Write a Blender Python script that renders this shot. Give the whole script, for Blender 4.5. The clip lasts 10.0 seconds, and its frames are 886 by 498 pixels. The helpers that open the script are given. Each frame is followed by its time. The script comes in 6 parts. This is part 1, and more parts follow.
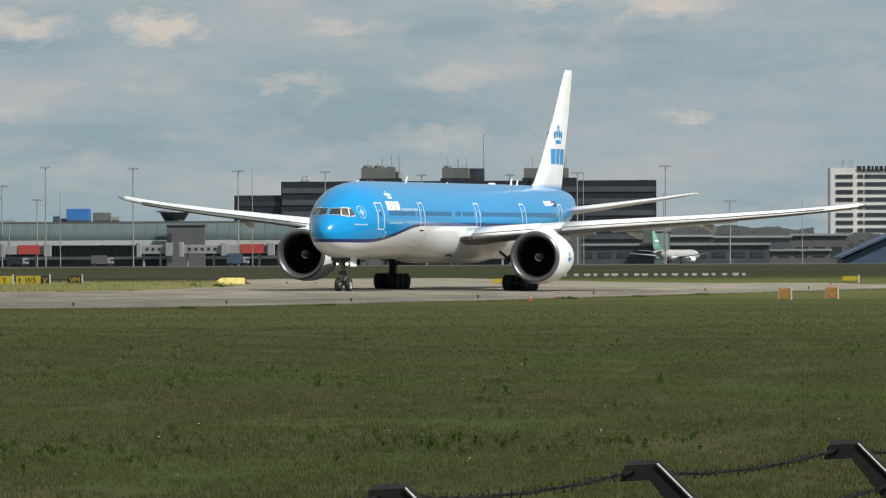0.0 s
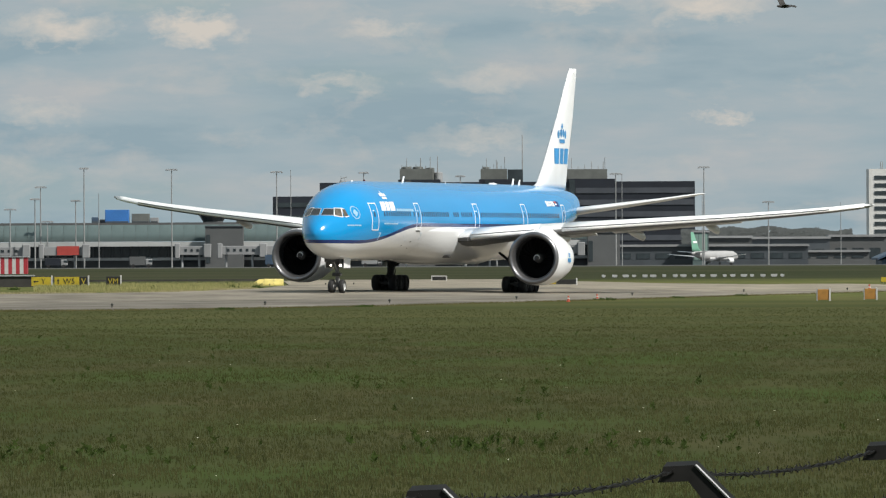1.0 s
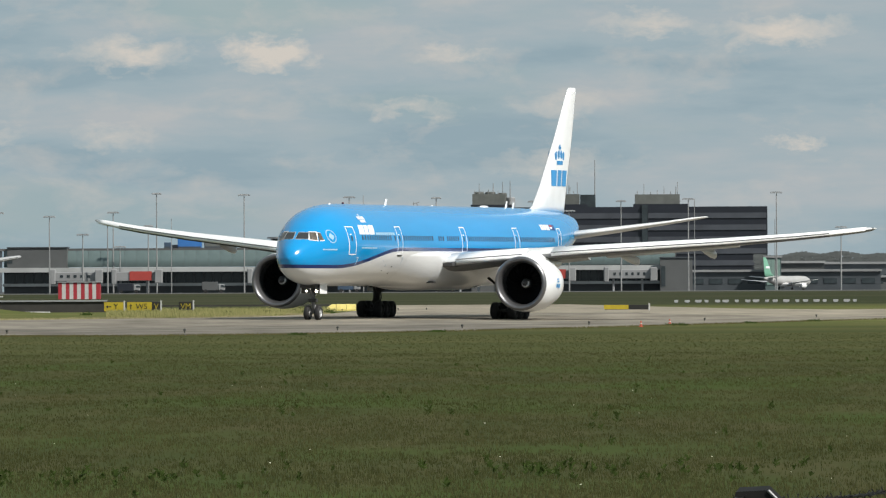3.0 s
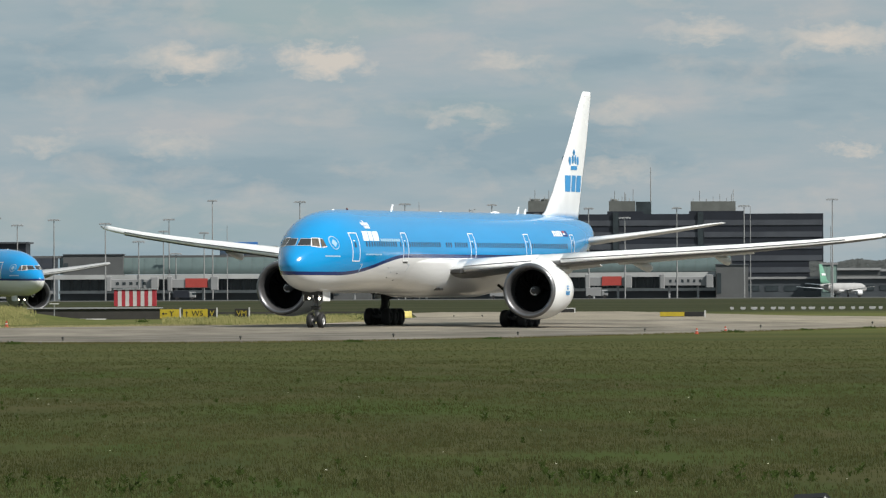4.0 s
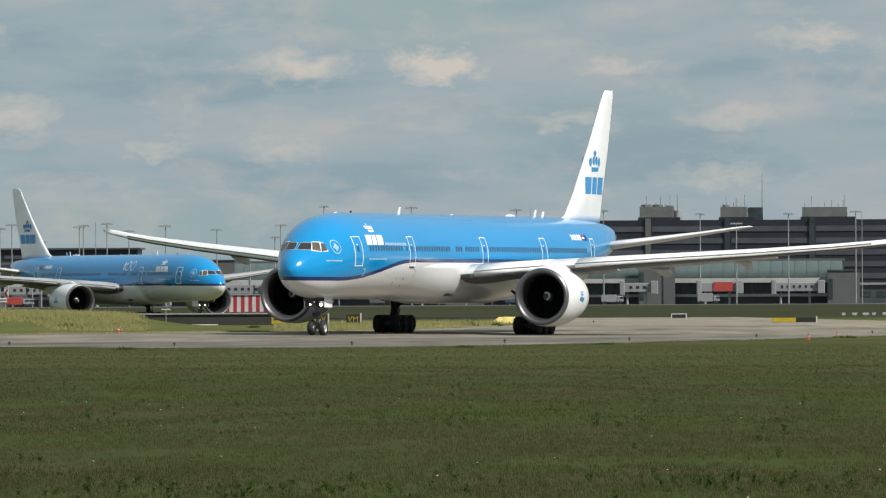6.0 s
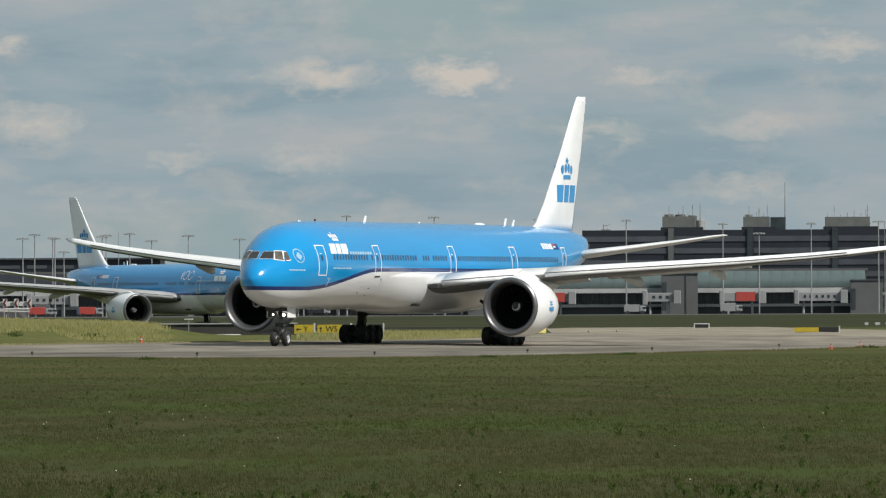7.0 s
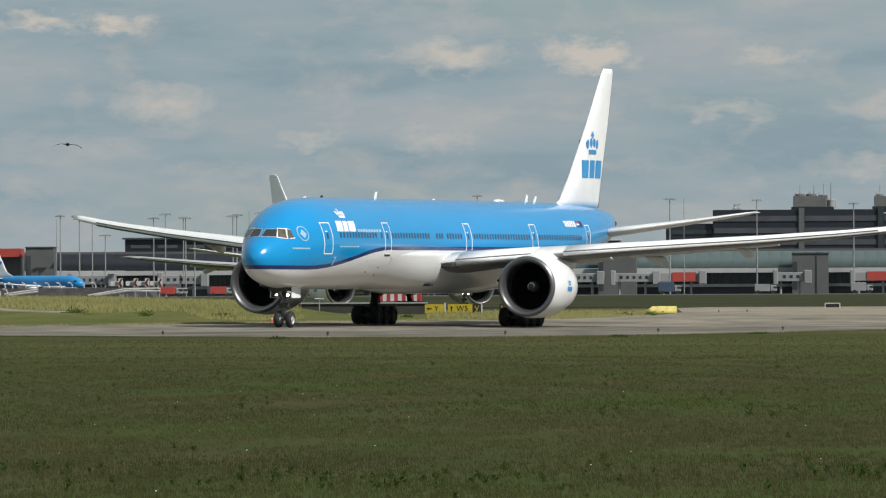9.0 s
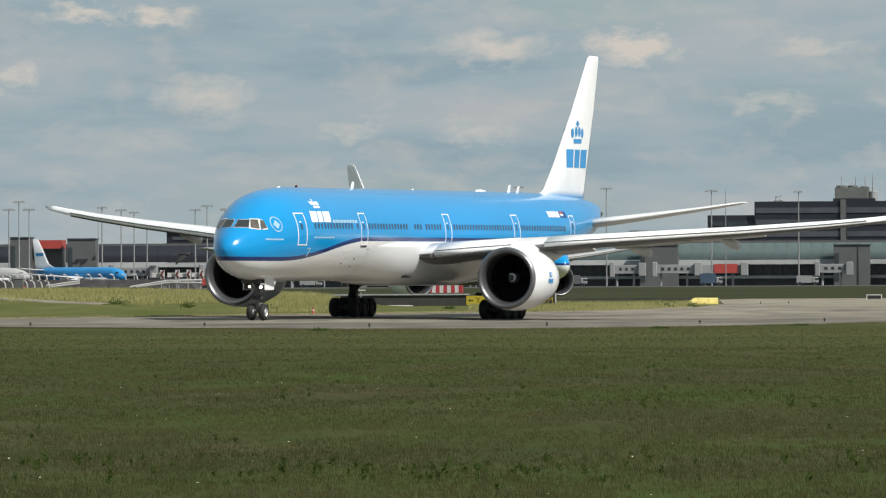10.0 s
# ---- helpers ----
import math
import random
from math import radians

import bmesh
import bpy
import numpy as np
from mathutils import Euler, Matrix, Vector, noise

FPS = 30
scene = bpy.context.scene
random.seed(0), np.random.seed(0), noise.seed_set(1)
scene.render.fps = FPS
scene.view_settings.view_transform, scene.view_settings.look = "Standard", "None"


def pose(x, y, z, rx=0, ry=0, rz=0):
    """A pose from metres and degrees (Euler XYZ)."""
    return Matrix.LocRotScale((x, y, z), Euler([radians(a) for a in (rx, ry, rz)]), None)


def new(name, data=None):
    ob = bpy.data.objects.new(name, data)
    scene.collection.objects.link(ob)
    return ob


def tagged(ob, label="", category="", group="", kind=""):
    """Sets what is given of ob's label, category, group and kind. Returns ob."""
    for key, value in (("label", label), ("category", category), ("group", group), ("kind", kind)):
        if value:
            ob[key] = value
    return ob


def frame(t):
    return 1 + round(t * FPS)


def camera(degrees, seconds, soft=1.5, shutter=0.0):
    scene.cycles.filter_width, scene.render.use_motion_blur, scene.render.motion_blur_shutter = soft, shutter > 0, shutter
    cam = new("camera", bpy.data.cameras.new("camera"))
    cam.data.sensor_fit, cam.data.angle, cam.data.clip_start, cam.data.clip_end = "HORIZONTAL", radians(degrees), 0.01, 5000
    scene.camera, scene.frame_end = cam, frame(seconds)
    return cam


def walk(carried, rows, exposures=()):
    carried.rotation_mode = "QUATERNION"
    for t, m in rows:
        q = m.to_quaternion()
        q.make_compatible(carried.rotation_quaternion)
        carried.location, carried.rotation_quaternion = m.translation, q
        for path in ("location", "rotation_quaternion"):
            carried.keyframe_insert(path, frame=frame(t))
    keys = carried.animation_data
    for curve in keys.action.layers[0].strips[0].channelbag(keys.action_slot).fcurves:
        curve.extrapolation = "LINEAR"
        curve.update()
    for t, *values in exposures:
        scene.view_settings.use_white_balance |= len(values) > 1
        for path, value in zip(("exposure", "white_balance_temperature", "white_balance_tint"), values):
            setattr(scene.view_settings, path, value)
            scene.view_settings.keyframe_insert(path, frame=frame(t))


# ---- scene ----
# The camera stands still on a rise behind a fence and only turns.
CAM_H = 2.41
ROLL = -0.27
FOV = 5.61
PAN = [(0.0, 0.0, 0.081), (0.5, 0.143, 0.176), (1.0, 0.244, 0.089), (1.5, 0.416, 0.136), (2.0, 0.565, 0.191),
       (2.5, 0.629, 0.277), (2.7, 0.650, 0.238), (3.8, 0.974, 0.308), (4.0, 1.056, 0.297), (4.5, 1.167, 0.213), (4.8, 1.371, 0.249),
       (5.0, 1.508, 0.292), (5.5, 1.620, 0.288), (5.7, 1.692, 0.306), (6.8, 1.845, 0.388),
       (7.0, 1.906, 0.399), (7.5, 2.136, 0.331), (8.0, 2.299, 0.389), (8.5, 2.586, 0.433), (9.0, 2.734, 0.273),
       (9.5, 2.886, 0.212), (10.0, 2.998, 0.221)]


def cam_pose(pan, tilt):
    return pose(0, 0, CAM_H, 90 + tilt, 0, pan) @ pose(0, 0, 0, 0, 0, ROLL)


cam = camera(FOV, 10.0, soft=1.25)
walk(cam, [(t, cam_pose(p, q)) for t, p, q in PAN],
     exposures=[(0.0, -0.05), (2.0, 0.04), (4.5, -0.03), (5.5, -0.04), (7.0, -0.15), (8.5, -0.18), (9.0, -0.18), (9.5, -0.04), (10.0, -0.02)])

# ---- light ----
SUN_AZ, SUN_EL = 126.0, 43.0          # degrees clockwise from the view axis (+y), and above the horizon
sun_data = bpy.data.lights.new("sun", "SUN")
sun_data.energy, sun_data.angle, sun_data.color = 4.9, radians(0.6), (1.0, 0.955, 0.88)
sun = new("sun", sun_data)
az, el = radians(SUN_AZ), radians(SUN_EL)
sun_from = Vector((math.sin(az) * math.cos(el), math.cos(az) * math.cos(el), math.sin(el)))
sun.rotation_euler = sun_from.to_track_quat("Z", "Y").to_euler()

world = bpy.data.worlds.new("sky")
scene.world = world
world.use_nodes = True
wn, wl = world.node_tree.nodes, world.node_tree.links
wn.clear()


def wnode(kind, **values):
    n = wn.new(kind)
    for k, v in values.items():
        n.inputs[k].default_value = v
    return n


def wmath(op, a, b=None, c=None):
    n = wn.new("ShaderNodeMath")
    n.operation = op
    for i, v in enumerate((a, b, c)):
        if v is None:
            continue
        if isinstance(v, (int, float)):
            n.inputs[i].default_value = v
        else:
            wl.new(v, n.inputs[i])
    return n.outputs[0]


sky = wn.new("ShaderNodeTexSky")
sky.sky_type, sky.sun_disc = "NISHITA", False
sky.sun_elevation, sky.sun_rotation = el, az
sky.air_density, sky.dust_density = 1.2, 1.5
coord = wn.new("ShaderNodeTexCoord")
sep = wn.new("ShaderNodeSeparateXYZ")
wl.new(coord.outputs["Generated"], sep.inputs[0])
azim = wmath("MULTIPLY", wmath("ARCTAN2", sep.outputs[0], sep.outputs[1]), 57.2958)
elev = wmath("MULTIPLY", wmath("ARCSINE", sep.outputs[2]), 57.2958)


def cloud_noise(sx, sy, scale, detail, rough, off, distort=0.0):
    v = wn.new("ShaderNodeCombineXYZ")
    wl.new(wmath("MULTIPLY", azim, sx), v.inputs[0])
    wl.new(wmath("MULTIPLY", elev, sy), v.inputs[1])
    v.inputs[2].default_value = off
    n = wnode("ShaderNodeTexNoise", Scale=scale, Detail=detail, Roughness=rough, Distortion=distort)
    wl.new(v.outputs[0], n.inputs["Vector"])
    return n.outputs["Fac"]


def ramp(fac, stops):
    n = wn.new("ShaderNodeValToRGB")
    while len(n.color_ramp.elements) < len(stops):
        n.color_ramp.elements.new(0.5)
    for e, (p, c) in zip(n.color_ramp.elements, stops):
        e.position, e.color = p, (*c, 1)
    wl.new(fac, n.inputs[0])
    return n.outputs[0]


def mix(fac, a, b):
    n = wn.new("ShaderNodeMix")
    n.data_type = "RGBA"
    for i, v in ((0, fac), (6, a), (7, b)):
        if isinstance(v, (int, float)):
            n.inputs[i].default_value = v
        elif isinstance(v, tuple):
            n.inputs[i].default_value = (*v, 1)
        else:
            wl.new(v, n.inputs[i])
    return n.outputs[2]


bands = cloud_noise(0.55, 2.6, 1.0, 6.0, 0.55, 3.7, 0.0)
puffs = cloud_noise(1.15, 2.5, 1.6, 8.0, 0.58, 14.6, 0.25)
curl = cloud_noise(3.2, 4.6, 2.0, 6.0, 0.6, 2.2, 0.3)
veil = cloud_noise(0.30, 1.1, 1.0, 4.0, 0.5, 7.1)
deck = ramp(bands, [(0.36, (0.285, 0.38, 0.43)), (0.46, (0.335, 0.42, 0.46)), (0.55, (0.375, 0.44, 0.47)), (0.66, (0.435, 0.465, 0.48))])
lit = ramp(puffs, [(0.52, (0, 0, 0)), (0.61, (0.24, 0.24, 0.24)), (0.72, (0.55, 0.55, 0.55))])
gaps = ramp(veil, [(0.52, (0, 0, 0)), (0.64, (0.65, 0.65, 0.65))])
dim = wn.new("ShaderNodeVectorMath")
dim.operation = "SCALE"
dim.inputs[3].default_value = 0.10
wl.new(sky.outputs[0], dim.inputs[0])
tone = mix(gaps, deck, mix(0.80, dim.outputs[0], (0.31, 0.44, 0.47)))
tone = mix(lit, tone, (0.53, 0.515, 0.49))
# sunlit cumulus tops: bearing, elevation, half width, half height, strength
PUFFS = [(-1.82, 1.50, 0.34, 0.13, 1.15), (-2.66, 1.50, 0.40, 0.13, 0.75), (-4.50, 1.20, 0.36, 0.17, 0.62), (-5.25, 1.72, 0.30, 0.08, 0.85), (-4.78, 1.70, 0.26, 0.09, 0.9), (-5.72, 1.32, 0.26, 0.08, 0.7),
         (-0.62, 1.47, 0.28, 0.07, 0.5), (-0.90, 1.14, 0.34, 0.08, 0.45), (1.45, 1.63, 0.55, 0.12, 0.8), (0.62, 1.66, 0.45, 0.10, 0.6), (1.55, 0.92, 0.22, 0.05, 0.6), (0.05, 1.17, 0.36, 0.09, 0.42),
         (-2.80, 0.97, 0.30, 0.12, 0.5), (0.0, 0.80, 0.50, 0.10, 0.42), (-3.6, 0.98, 0.30, 0.07, 0.4)]
wu = wmath("MULTIPLY", wmath("SUBTRACT", curl, 0.5), 0.62)
wv = wmath("MULTIPLY", wmath("SUBTRACT", cloud_noise(2.4, 5.2, 2.0, 6.0, 0.62, 8.4, 0.2), 0.5), 0.34)
cu, cv = wmath("ADD", azim, wu), wmath("ADD", elev, wv)
total = None
for pu, pv, ra, re, power in PUFFS:
    a2 = wmath("POWER", wmath("DIVIDE", wmath("SUBTRACT", cu, pu), ra), 2.0)
    b2 = wmath("POWER", wmath("DIVIDE", wmath("SUBTRACT", cv, pv), re), 2.0)
    core = wmath("MULTIPLY", wmath("SUBTRACT", 1.0, wmath("MINIMUM", wmath("SQRT", wmath("ADD", a2, b2)), 1.0)), power * 1.3)
    total = core if total is None else wmath("MAXIMUM", total, core)
total = wmath("MINIMUM", total, 1.0)
tone = mix(total, tone, (0.62, 0.58, 0.525))
back = wn.new("ShaderNodeBackground")
wl.new(tone, back.inputs[0])
back.inputs[1].default_value = 1.0
wout = wn.new("ShaderNodeOutputWorld")
wl.new(back.outputs[0], wout.inputs[0])


# ---- materials ----
def mat(name, color, rough=0.6, metal=0.0, var=0.15, scale=3.0, bump=0.0, bump_scale=40.0, coat=0.0, emit=0.0, spread=0.0, tint=None, spec=0.5):
    """A surface with colour variation at two scales, and fine relief. spread: variation from piece to piece."""
    m = bpy.data.materials.new(name)
    m.use_nodes = True
    nt = m.node_tree
    b = nt.nodes["Principled BSDF"]
    b.inputs["Roughness"].default_value, b.inputs["Metallic"].default_value = rough, metal
    b.inputs["Coat Weight"].default_value = coat
    b.inputs["Specular IOR Level"].default_value = spec
    b.inputs["Coat Roughness"].default_value = 0.08
    tc = nt.nodes.new("ShaderNodeTexCoord")
    n1 = nt.nodes.new("ShaderNodeTexNoise")
    n1.inputs["Scale"].default_value, n1.inputs["Detail"].default_value = scale, 6.0
    n2 = nt.nodes.new("ShaderNodeTexNoise")
    n2.inputs["Scale"].default_value, n2.inputs["Detail"].default_value = scale * 0.13, 4.0
    for n in (n1, n2):
        nt.links.new(tc.outputs["Object"], n.inputs["Vector"])
    add = nt.nodes.new("ShaderNodeMath")
    add.operation = "ADD"
    nt.links.new(n1.outputs["Fac"], add.inputs[0])
    nt.links.new(n2.outputs["Fac"], add.inputs[1])
    fac = add.outputs[0]
    if spread:
        info = nt.nodes.new("ShaderNodeNewGeometry")
        sp = nt.nodes.new("ShaderNodeMath")
        sp.operation, sp.inputs[1].default_value = "MULTIPLY_ADD", spread
        nt.links.new(info.outputs["Random Per Island"], sp.inputs[0])
        nt.links.new(fac, sp.inputs[2])
        fac = sp.outputs[0]
    mr = nt.nodes.new("ShaderNodeMapRange")
    mr.inputs["From Min"].default_value, mr.inputs["From Max"].default_value = 0.7, 1.3 + spread
    nt.links.new(fac, mr.inputs["Value"])
    mx = nt.nodes.new("ShaderNodeMix")
    mx.data_type = "RGBA"
    lo = [c * (1 - var) for c in color]
    hi = list(tint) if tint else [min(1.0, c * (1 + var)) for c in color]
    mx.inputs[6].default_value, mx.inputs[7].default_value = (*lo, 1), (*hi, 1)
    nt.links.new(mr.outputs[0], mx.inputs[0])
    nt.links.new(mx.outputs[2], b.inputs["Base Color"])
    if bump:
        n3 = nt.nodes.new("ShaderNodeTexNoise")
        n3.inputs["Scale"].default_value, n3.inputs["Detail"].default_value = bump_scale, 4.0
        nt.links.new(tc.outputs["Object"], n3.inputs["Vector"])
        bp = nt.nodes.new("ShaderNodeBump")
        bp.inputs["Strength"].default_value, bp.inputs["Distance"].default_value = bump, 0.05
        nt.links.new(n3.outputs["Fac"], bp.inputs["Height"])
        nt.links.new(bp.outputs[0], b.inputs["Normal"])
    if emit:
        b.inputs["Emission Color"].default_value = (*color, 1)
        b.inputs["Emission Strength"].default_value = emit
    return m


def livery(name, low, high):
    """Light blue above a dark blue line, white below; the line runs from one height at the nose to another behind it."""
    m = mat(name, (0.8, 0.8, 0.8), rough=0.20, coat=0.45)
    nt = m.node_tree
    b = nt.nodes["Principled BSDF"]
    tc = nt.nodes.new("ShaderNodeTexCoord")
    sp = nt.nodes.new("ShaderNodeSeparateXYZ")
    nt.links.new(tc.outputs["Object"], sp.inputs[0])

    def mth(op, a, c):
        n = nt.nodes.new("ShaderNodeMath")
        n.operation = op
        for i, v in enumerate((a, c)):
            if isinstance(v, (int, float)):
                n.inputs[i].default_value = v
            else:
                nt.links.new(v, n.inputs[i])
        return n.outputs[0]

    st = mth("ADD", sp.outputs[1], 37.1)
    mr = nt.nodes.new("ShaderNodeMapRange")
    mr.interpolation_type = "SMOOTHSTEP"
    for k, v in (("From Min", 4.5), ("From Max", 17.6), ("To Min", low), ("To Max", high)):
        mr.inputs[k].default_value = v
    nt.links.new(st, mr.inputs["Value"])
    d = mth("SUBTRACT", sp.outputs[2], mr.outputs[0])
    top = mth("GREATER_THAN", d, 0.0)
    line = mth("GREATER_THAN", d, -0.27)
    grime = nt.nodes.new("ShaderNodeTexNoise")
    grime.inputs["Scale"].default_value, grime.inputs["Detail"].default_value = 0.7, 7.0
    sc = nt.nodes.new("ShaderNodeVectorMath")
    sc.operation = "MULTIPLY"
    sc.inputs[1].default_value = (1.0, 0.25, 1.6)
    nt.links.new(tc.outputs["Object"], sc.inputs[0])
    nt.links.new(sc.outputs[0], grime.inputs["Vector"])

    def blend(f, a, c):
        n = nt.nodes.new("ShaderNodeMix")
        n.data_type = "RGBA"
        for i, v in ((0, f), (6, a), (7, c)):
            if isinstance(v, tuple):
                n.inputs[i].default_value = (*v, 1)
            else:
                nt.links.new(v, n.inputs[i])
        return n.outputs[2]

    white = blend(grime.outputs["Fac"], (0.70, 0.71, 0.725), (0.85, 0.86, 0.875))
    blu = blend(grime.outputs["Fac"], (0.0, 0.235, 0.56), (0.0, 0.285, 0.65))
    # slight unevenness of the skin, and hoop seams
    wob = nt.nodes.new("ShaderNodeTexNoise")
    wob.inputs["Scale"].default_value, wob.inputs["Detail"].default_value = 0.9, 3.0
    nt.links.new(sc.outputs[0], wob.inputs["Vector"])
    seam = mth("LESS_THAN", mth("FRACT", mth("DIVIDE", st, 4.264), 0.0), 0.012)
    bp = nt.nodes.new("ShaderNodeBump")
    bp.inputs["Strength"].default_value, bp.inputs["Distance"].default_value = 0.35, 0.06
    nt.links.new(mth("SUBTRACT", wob.outputs["Fac"], mth("MULTIPLY", seam, 0.12)), bp.inputs["Height"])
    nt.links.new(bp.outputs[0], b.inputs["Normal"])
    navy = (0.003, 0.025, 0.14)
    nt.links.new(blend(top, blend(line, white, navy), blu), b.inputs["Base Color"])
    return m


M_PAINT = livery("airliner_paint", 4.16, 5.50)
M_PAINT_OLD = livery("straight_lined_airliner_paint", 4.88, 4.98)
M_WHITE = mat("white_paint", (0.80, 0.81, 0.825), 0.35, var=0.06, scale=0.8, coat=0.2)
M_WHITE_MARK = mat("white_marking", (0.82, 0.83, 0.84), 0.4, var=0.03)
M_BLUE_MARK = mat("blue_marking", (0.04, 0.26, 0.56), 0.4, var=0.06)
M_NAVY = mat("dark_blue_marking", (0.01, 0.03, 0.16), 0.4, var=0.06)
M_FAINT = mat("faint_pale_blue_marking", (0.30, 0.50, 0.66), 0.45, var=0.06)
M_GREY_MARK = mat("grey_marking", (0.42, 0.47, 0.52), 0.45, var=0.06)
M_WING = mat("wing_grey_paint", (0.64, 0.65, 0.66), 0.38, var=0.10, scale=0.9, coat=0.1)
# grey of the wing underside, deepened to include its shade
M_UNDER = mat("shaded_grey_wing_underside", (0.20, 0.205, 0.21), 0.5, var=0.15, scale=0.9)
M_OFFBAND = mat("dark_ribbon_glazing", (0.060, 0.066, 0.078), 0.35, var=0.25, scale=0.2)
# white greyed down so that distance haze is in the colour
M_HAZEWHITE = mat("haze_greyed_white_paint", (0.38, 0.38, 0.38), 0.5, var=0.12, scale=0.3)
M_WINGLE = mat("pale_slat_paint", (0.88, 0.88, 0.88), 0.35, 0.0, var=0.05)
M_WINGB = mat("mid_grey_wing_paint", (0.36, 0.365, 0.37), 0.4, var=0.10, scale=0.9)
M_LIP = mat("bare_metal_lip", (0.20, 0.20, 0.21), 0.38, 0.8, var=0.12)
M_FAN = mat("dark_fan_blade", (0.011, 0.0115, 0.013), 0.7, 0.0, var=0.3, spec=0.15)
M_SPIN = mat("dark_spinner_paint", (0.085, 0.085, 0.088), 0.75, 0.0, var=0.2)
M_DUCT = mat("dark_inlet_liner", (0.040, 0.041, 0.044), 0.6, var=0.2)
M_CORE = mat("heat_stained_metal", (0.20, 0.17, 0.14), 0.45, 0.8, var=0.3, scale=2)
M_RUBBER = mat("black_rubber", (0.018, 0.018, 0.019), 0.75, var=0.25, scale=6)
M_RIM = mat("grey_wheel_rim", (0.45, 0.46, 0.47), 0.45, 0.3, var=0.15)
M_GEAR = mat("grey_gear_steel", (0.16, 0.165, 0.17), 0.5, 0.3, var=0.25)
M_DARKGEAR = mat("oily_gear_steel", (0.05, 0.05, 0.05), 0.55, 0.3, var=0.3)
M_PANE = mat("dark_cockpit_glass", (0.035, 0.038, 0.04), 0.08, var=0.1)
# tan base colour paints the sunlit interior seen through the side panes
M_SIDEPANE = mat("sunlit_interior_side_pane", (0.12, 0.105, 0.085), 0.08, var=0.4, scale=4.0)
M_CABIN = mat("dark_cabin_window", (0.03, 0.07, 0.13), 0.15, var=0.2)
M_LIGHT = mat("lit_lamp", (1.0, 0.90, 0.72), 0.3, emit=9.0)
M_REDLIGHT = mat("red_beacon_glass", (0.09, 0.012, 0.010), 0.2)
M_ASPHALT = mat("worn_asphalt", (0.158, 0.144, 0.122), 0.9, var=0.22, scale=0.12, bump=0.2, bump_scale=9, spec=0.08)


def paler_beyond(m, y0, y1, pale):
    """The worn surface gives way to an older, paler one further along."""
    nt = m.node_tree
    b = nt.nodes["Principled BSDF"]
    old = b.inputs["Base Color"].links[0].from_socket
    tc = nt.nodes.new("ShaderNodeTexCoord")
    sp = nt.nodes.new("ShaderNodeSeparateXYZ")
    nt.links.new(tc.outputs["Object"], sp.inputs[0])
    mr = nt.nodes.new("ShaderNodeMapRange")
    mr.inputs["From Min"].default_value, mr.inputs["From Max"].default_value = y0, y1
    nt.links.new(sp.outputs[1], mr.inputs["Value"])
    mx = nt.nodes.new("ShaderNodeMix")
    mx.data_type = "RGBA"
    nt.links.new(mr.outputs[0], mx.inputs[0])
    nt.links.new(old, mx.inputs[6])
    mx.inputs[7].default_value = (*pale, 1)
    nt.links.new(mx.outputs[2], b.inputs["Base Color"])


def worn_bands(m, low, high, stretch):
    """Long patches, rubber and old repairs running along the pavement."""
    nt = m.node_tree
    b = nt.nodes["Principled BSDF"]
    old = b.inputs["Base Color"].links[0].from_socket
    tc = nt.nodes.new("ShaderNodeTexCoord")
    mp = nt.nodes.new("ShaderNodeMapping")
    mp.inputs["Rotation"].default_value, mp.inputs["Scale"].default_value = (0, 0, radians(-17)), stretch
    nt.links.new(tc.outputs["Object"], mp.inputs["Vector"])
    n = nt.nodes.new("ShaderNodeTexNoise")
    n.inputs["Scale"].default_value, n.inputs["Detail"].default_value, n.inputs["Roughness"].default_value = 1.0, 6.0, 0.62
    nt.links.new(mp.outputs[0], n.inputs["Vector"])
    mr = nt.nodes.new("ShaderNodeMapRange")
    for k, v in (("From Min", 0.34), ("From Max", 0.66), ("To Min", low), ("To Max", high)):
        mr.inputs[k].default_value = v
    nt.links.new(n.outputs["Fac"], mr.inputs["Value"])
    sc = nt.nodes.new("ShaderNodeVectorMath")
    sc.operation = "SCALE"
    nt.links.new(old, sc.inputs[0])
    nt.links.new(mr.outputs[0], sc.inputs[3])
    nt.links.new(sc.outputs[0], b.inputs["Base Color"])


paler_beyond(M_ASPHALT, 540.0, 700.0, (0.215, 0.192, 0.156))
M_CONCRETE = mat("pale_concrete", (0.265, 0.235, 0.185), 0.9, var=0.15, scale=0.15, bump=0.2, bump_scale=9, spec=0.08)
worn_bands(M_ASPHALT, 0.66, 1.38, (0.16, 0.035, 1.0))
worn_bands(M_CONCRETE, 0.72, 1.18, (0.22, 0.05, 1.0))
M_SIGN_Y = mat("yellow_sign_face", (0.42, 0.32, 0.02), 0.5, var=0.12)
M_BLACK = mat("black_sign_face", (0.015, 0.015, 0.014), 0.5, var=0.2)
M_YELLOW = mat("faded_yellow_paint", (0.82, 0.68, 0.22), 0.55, var=0.2, scale=1.5)
M_ORANGE = mat("orange_board", (0.33, 0.16, 0.03), 0.6, var=0.25)
M_CONE = mat("orange_red_plastic", (0.42, 0.07, 0.03), 0.55, var=0.12)
M_POST = mat("dark_post", (0.05, 0.05, 0.045), 0.7, var=0.3)
M_STEEL = mat("galvanised_steel", (0.32, 0.33, 0.34), 0.55, 0.3, var=0.15)
M_FENCE = mat("weathered_dark_steel", (0.010, 0.0095, 0.009), 0.6, 0.0, var=0.35, scale=25, spec=0.2)
M_RED = mat("red_panel", (0.36, 0.05, 0.04), 0.55, var=0.12)
M_DARKRED = mat("dark_red_chevron_paint", (0.10, 0.02, 0.02), 0.6, var=0.15)
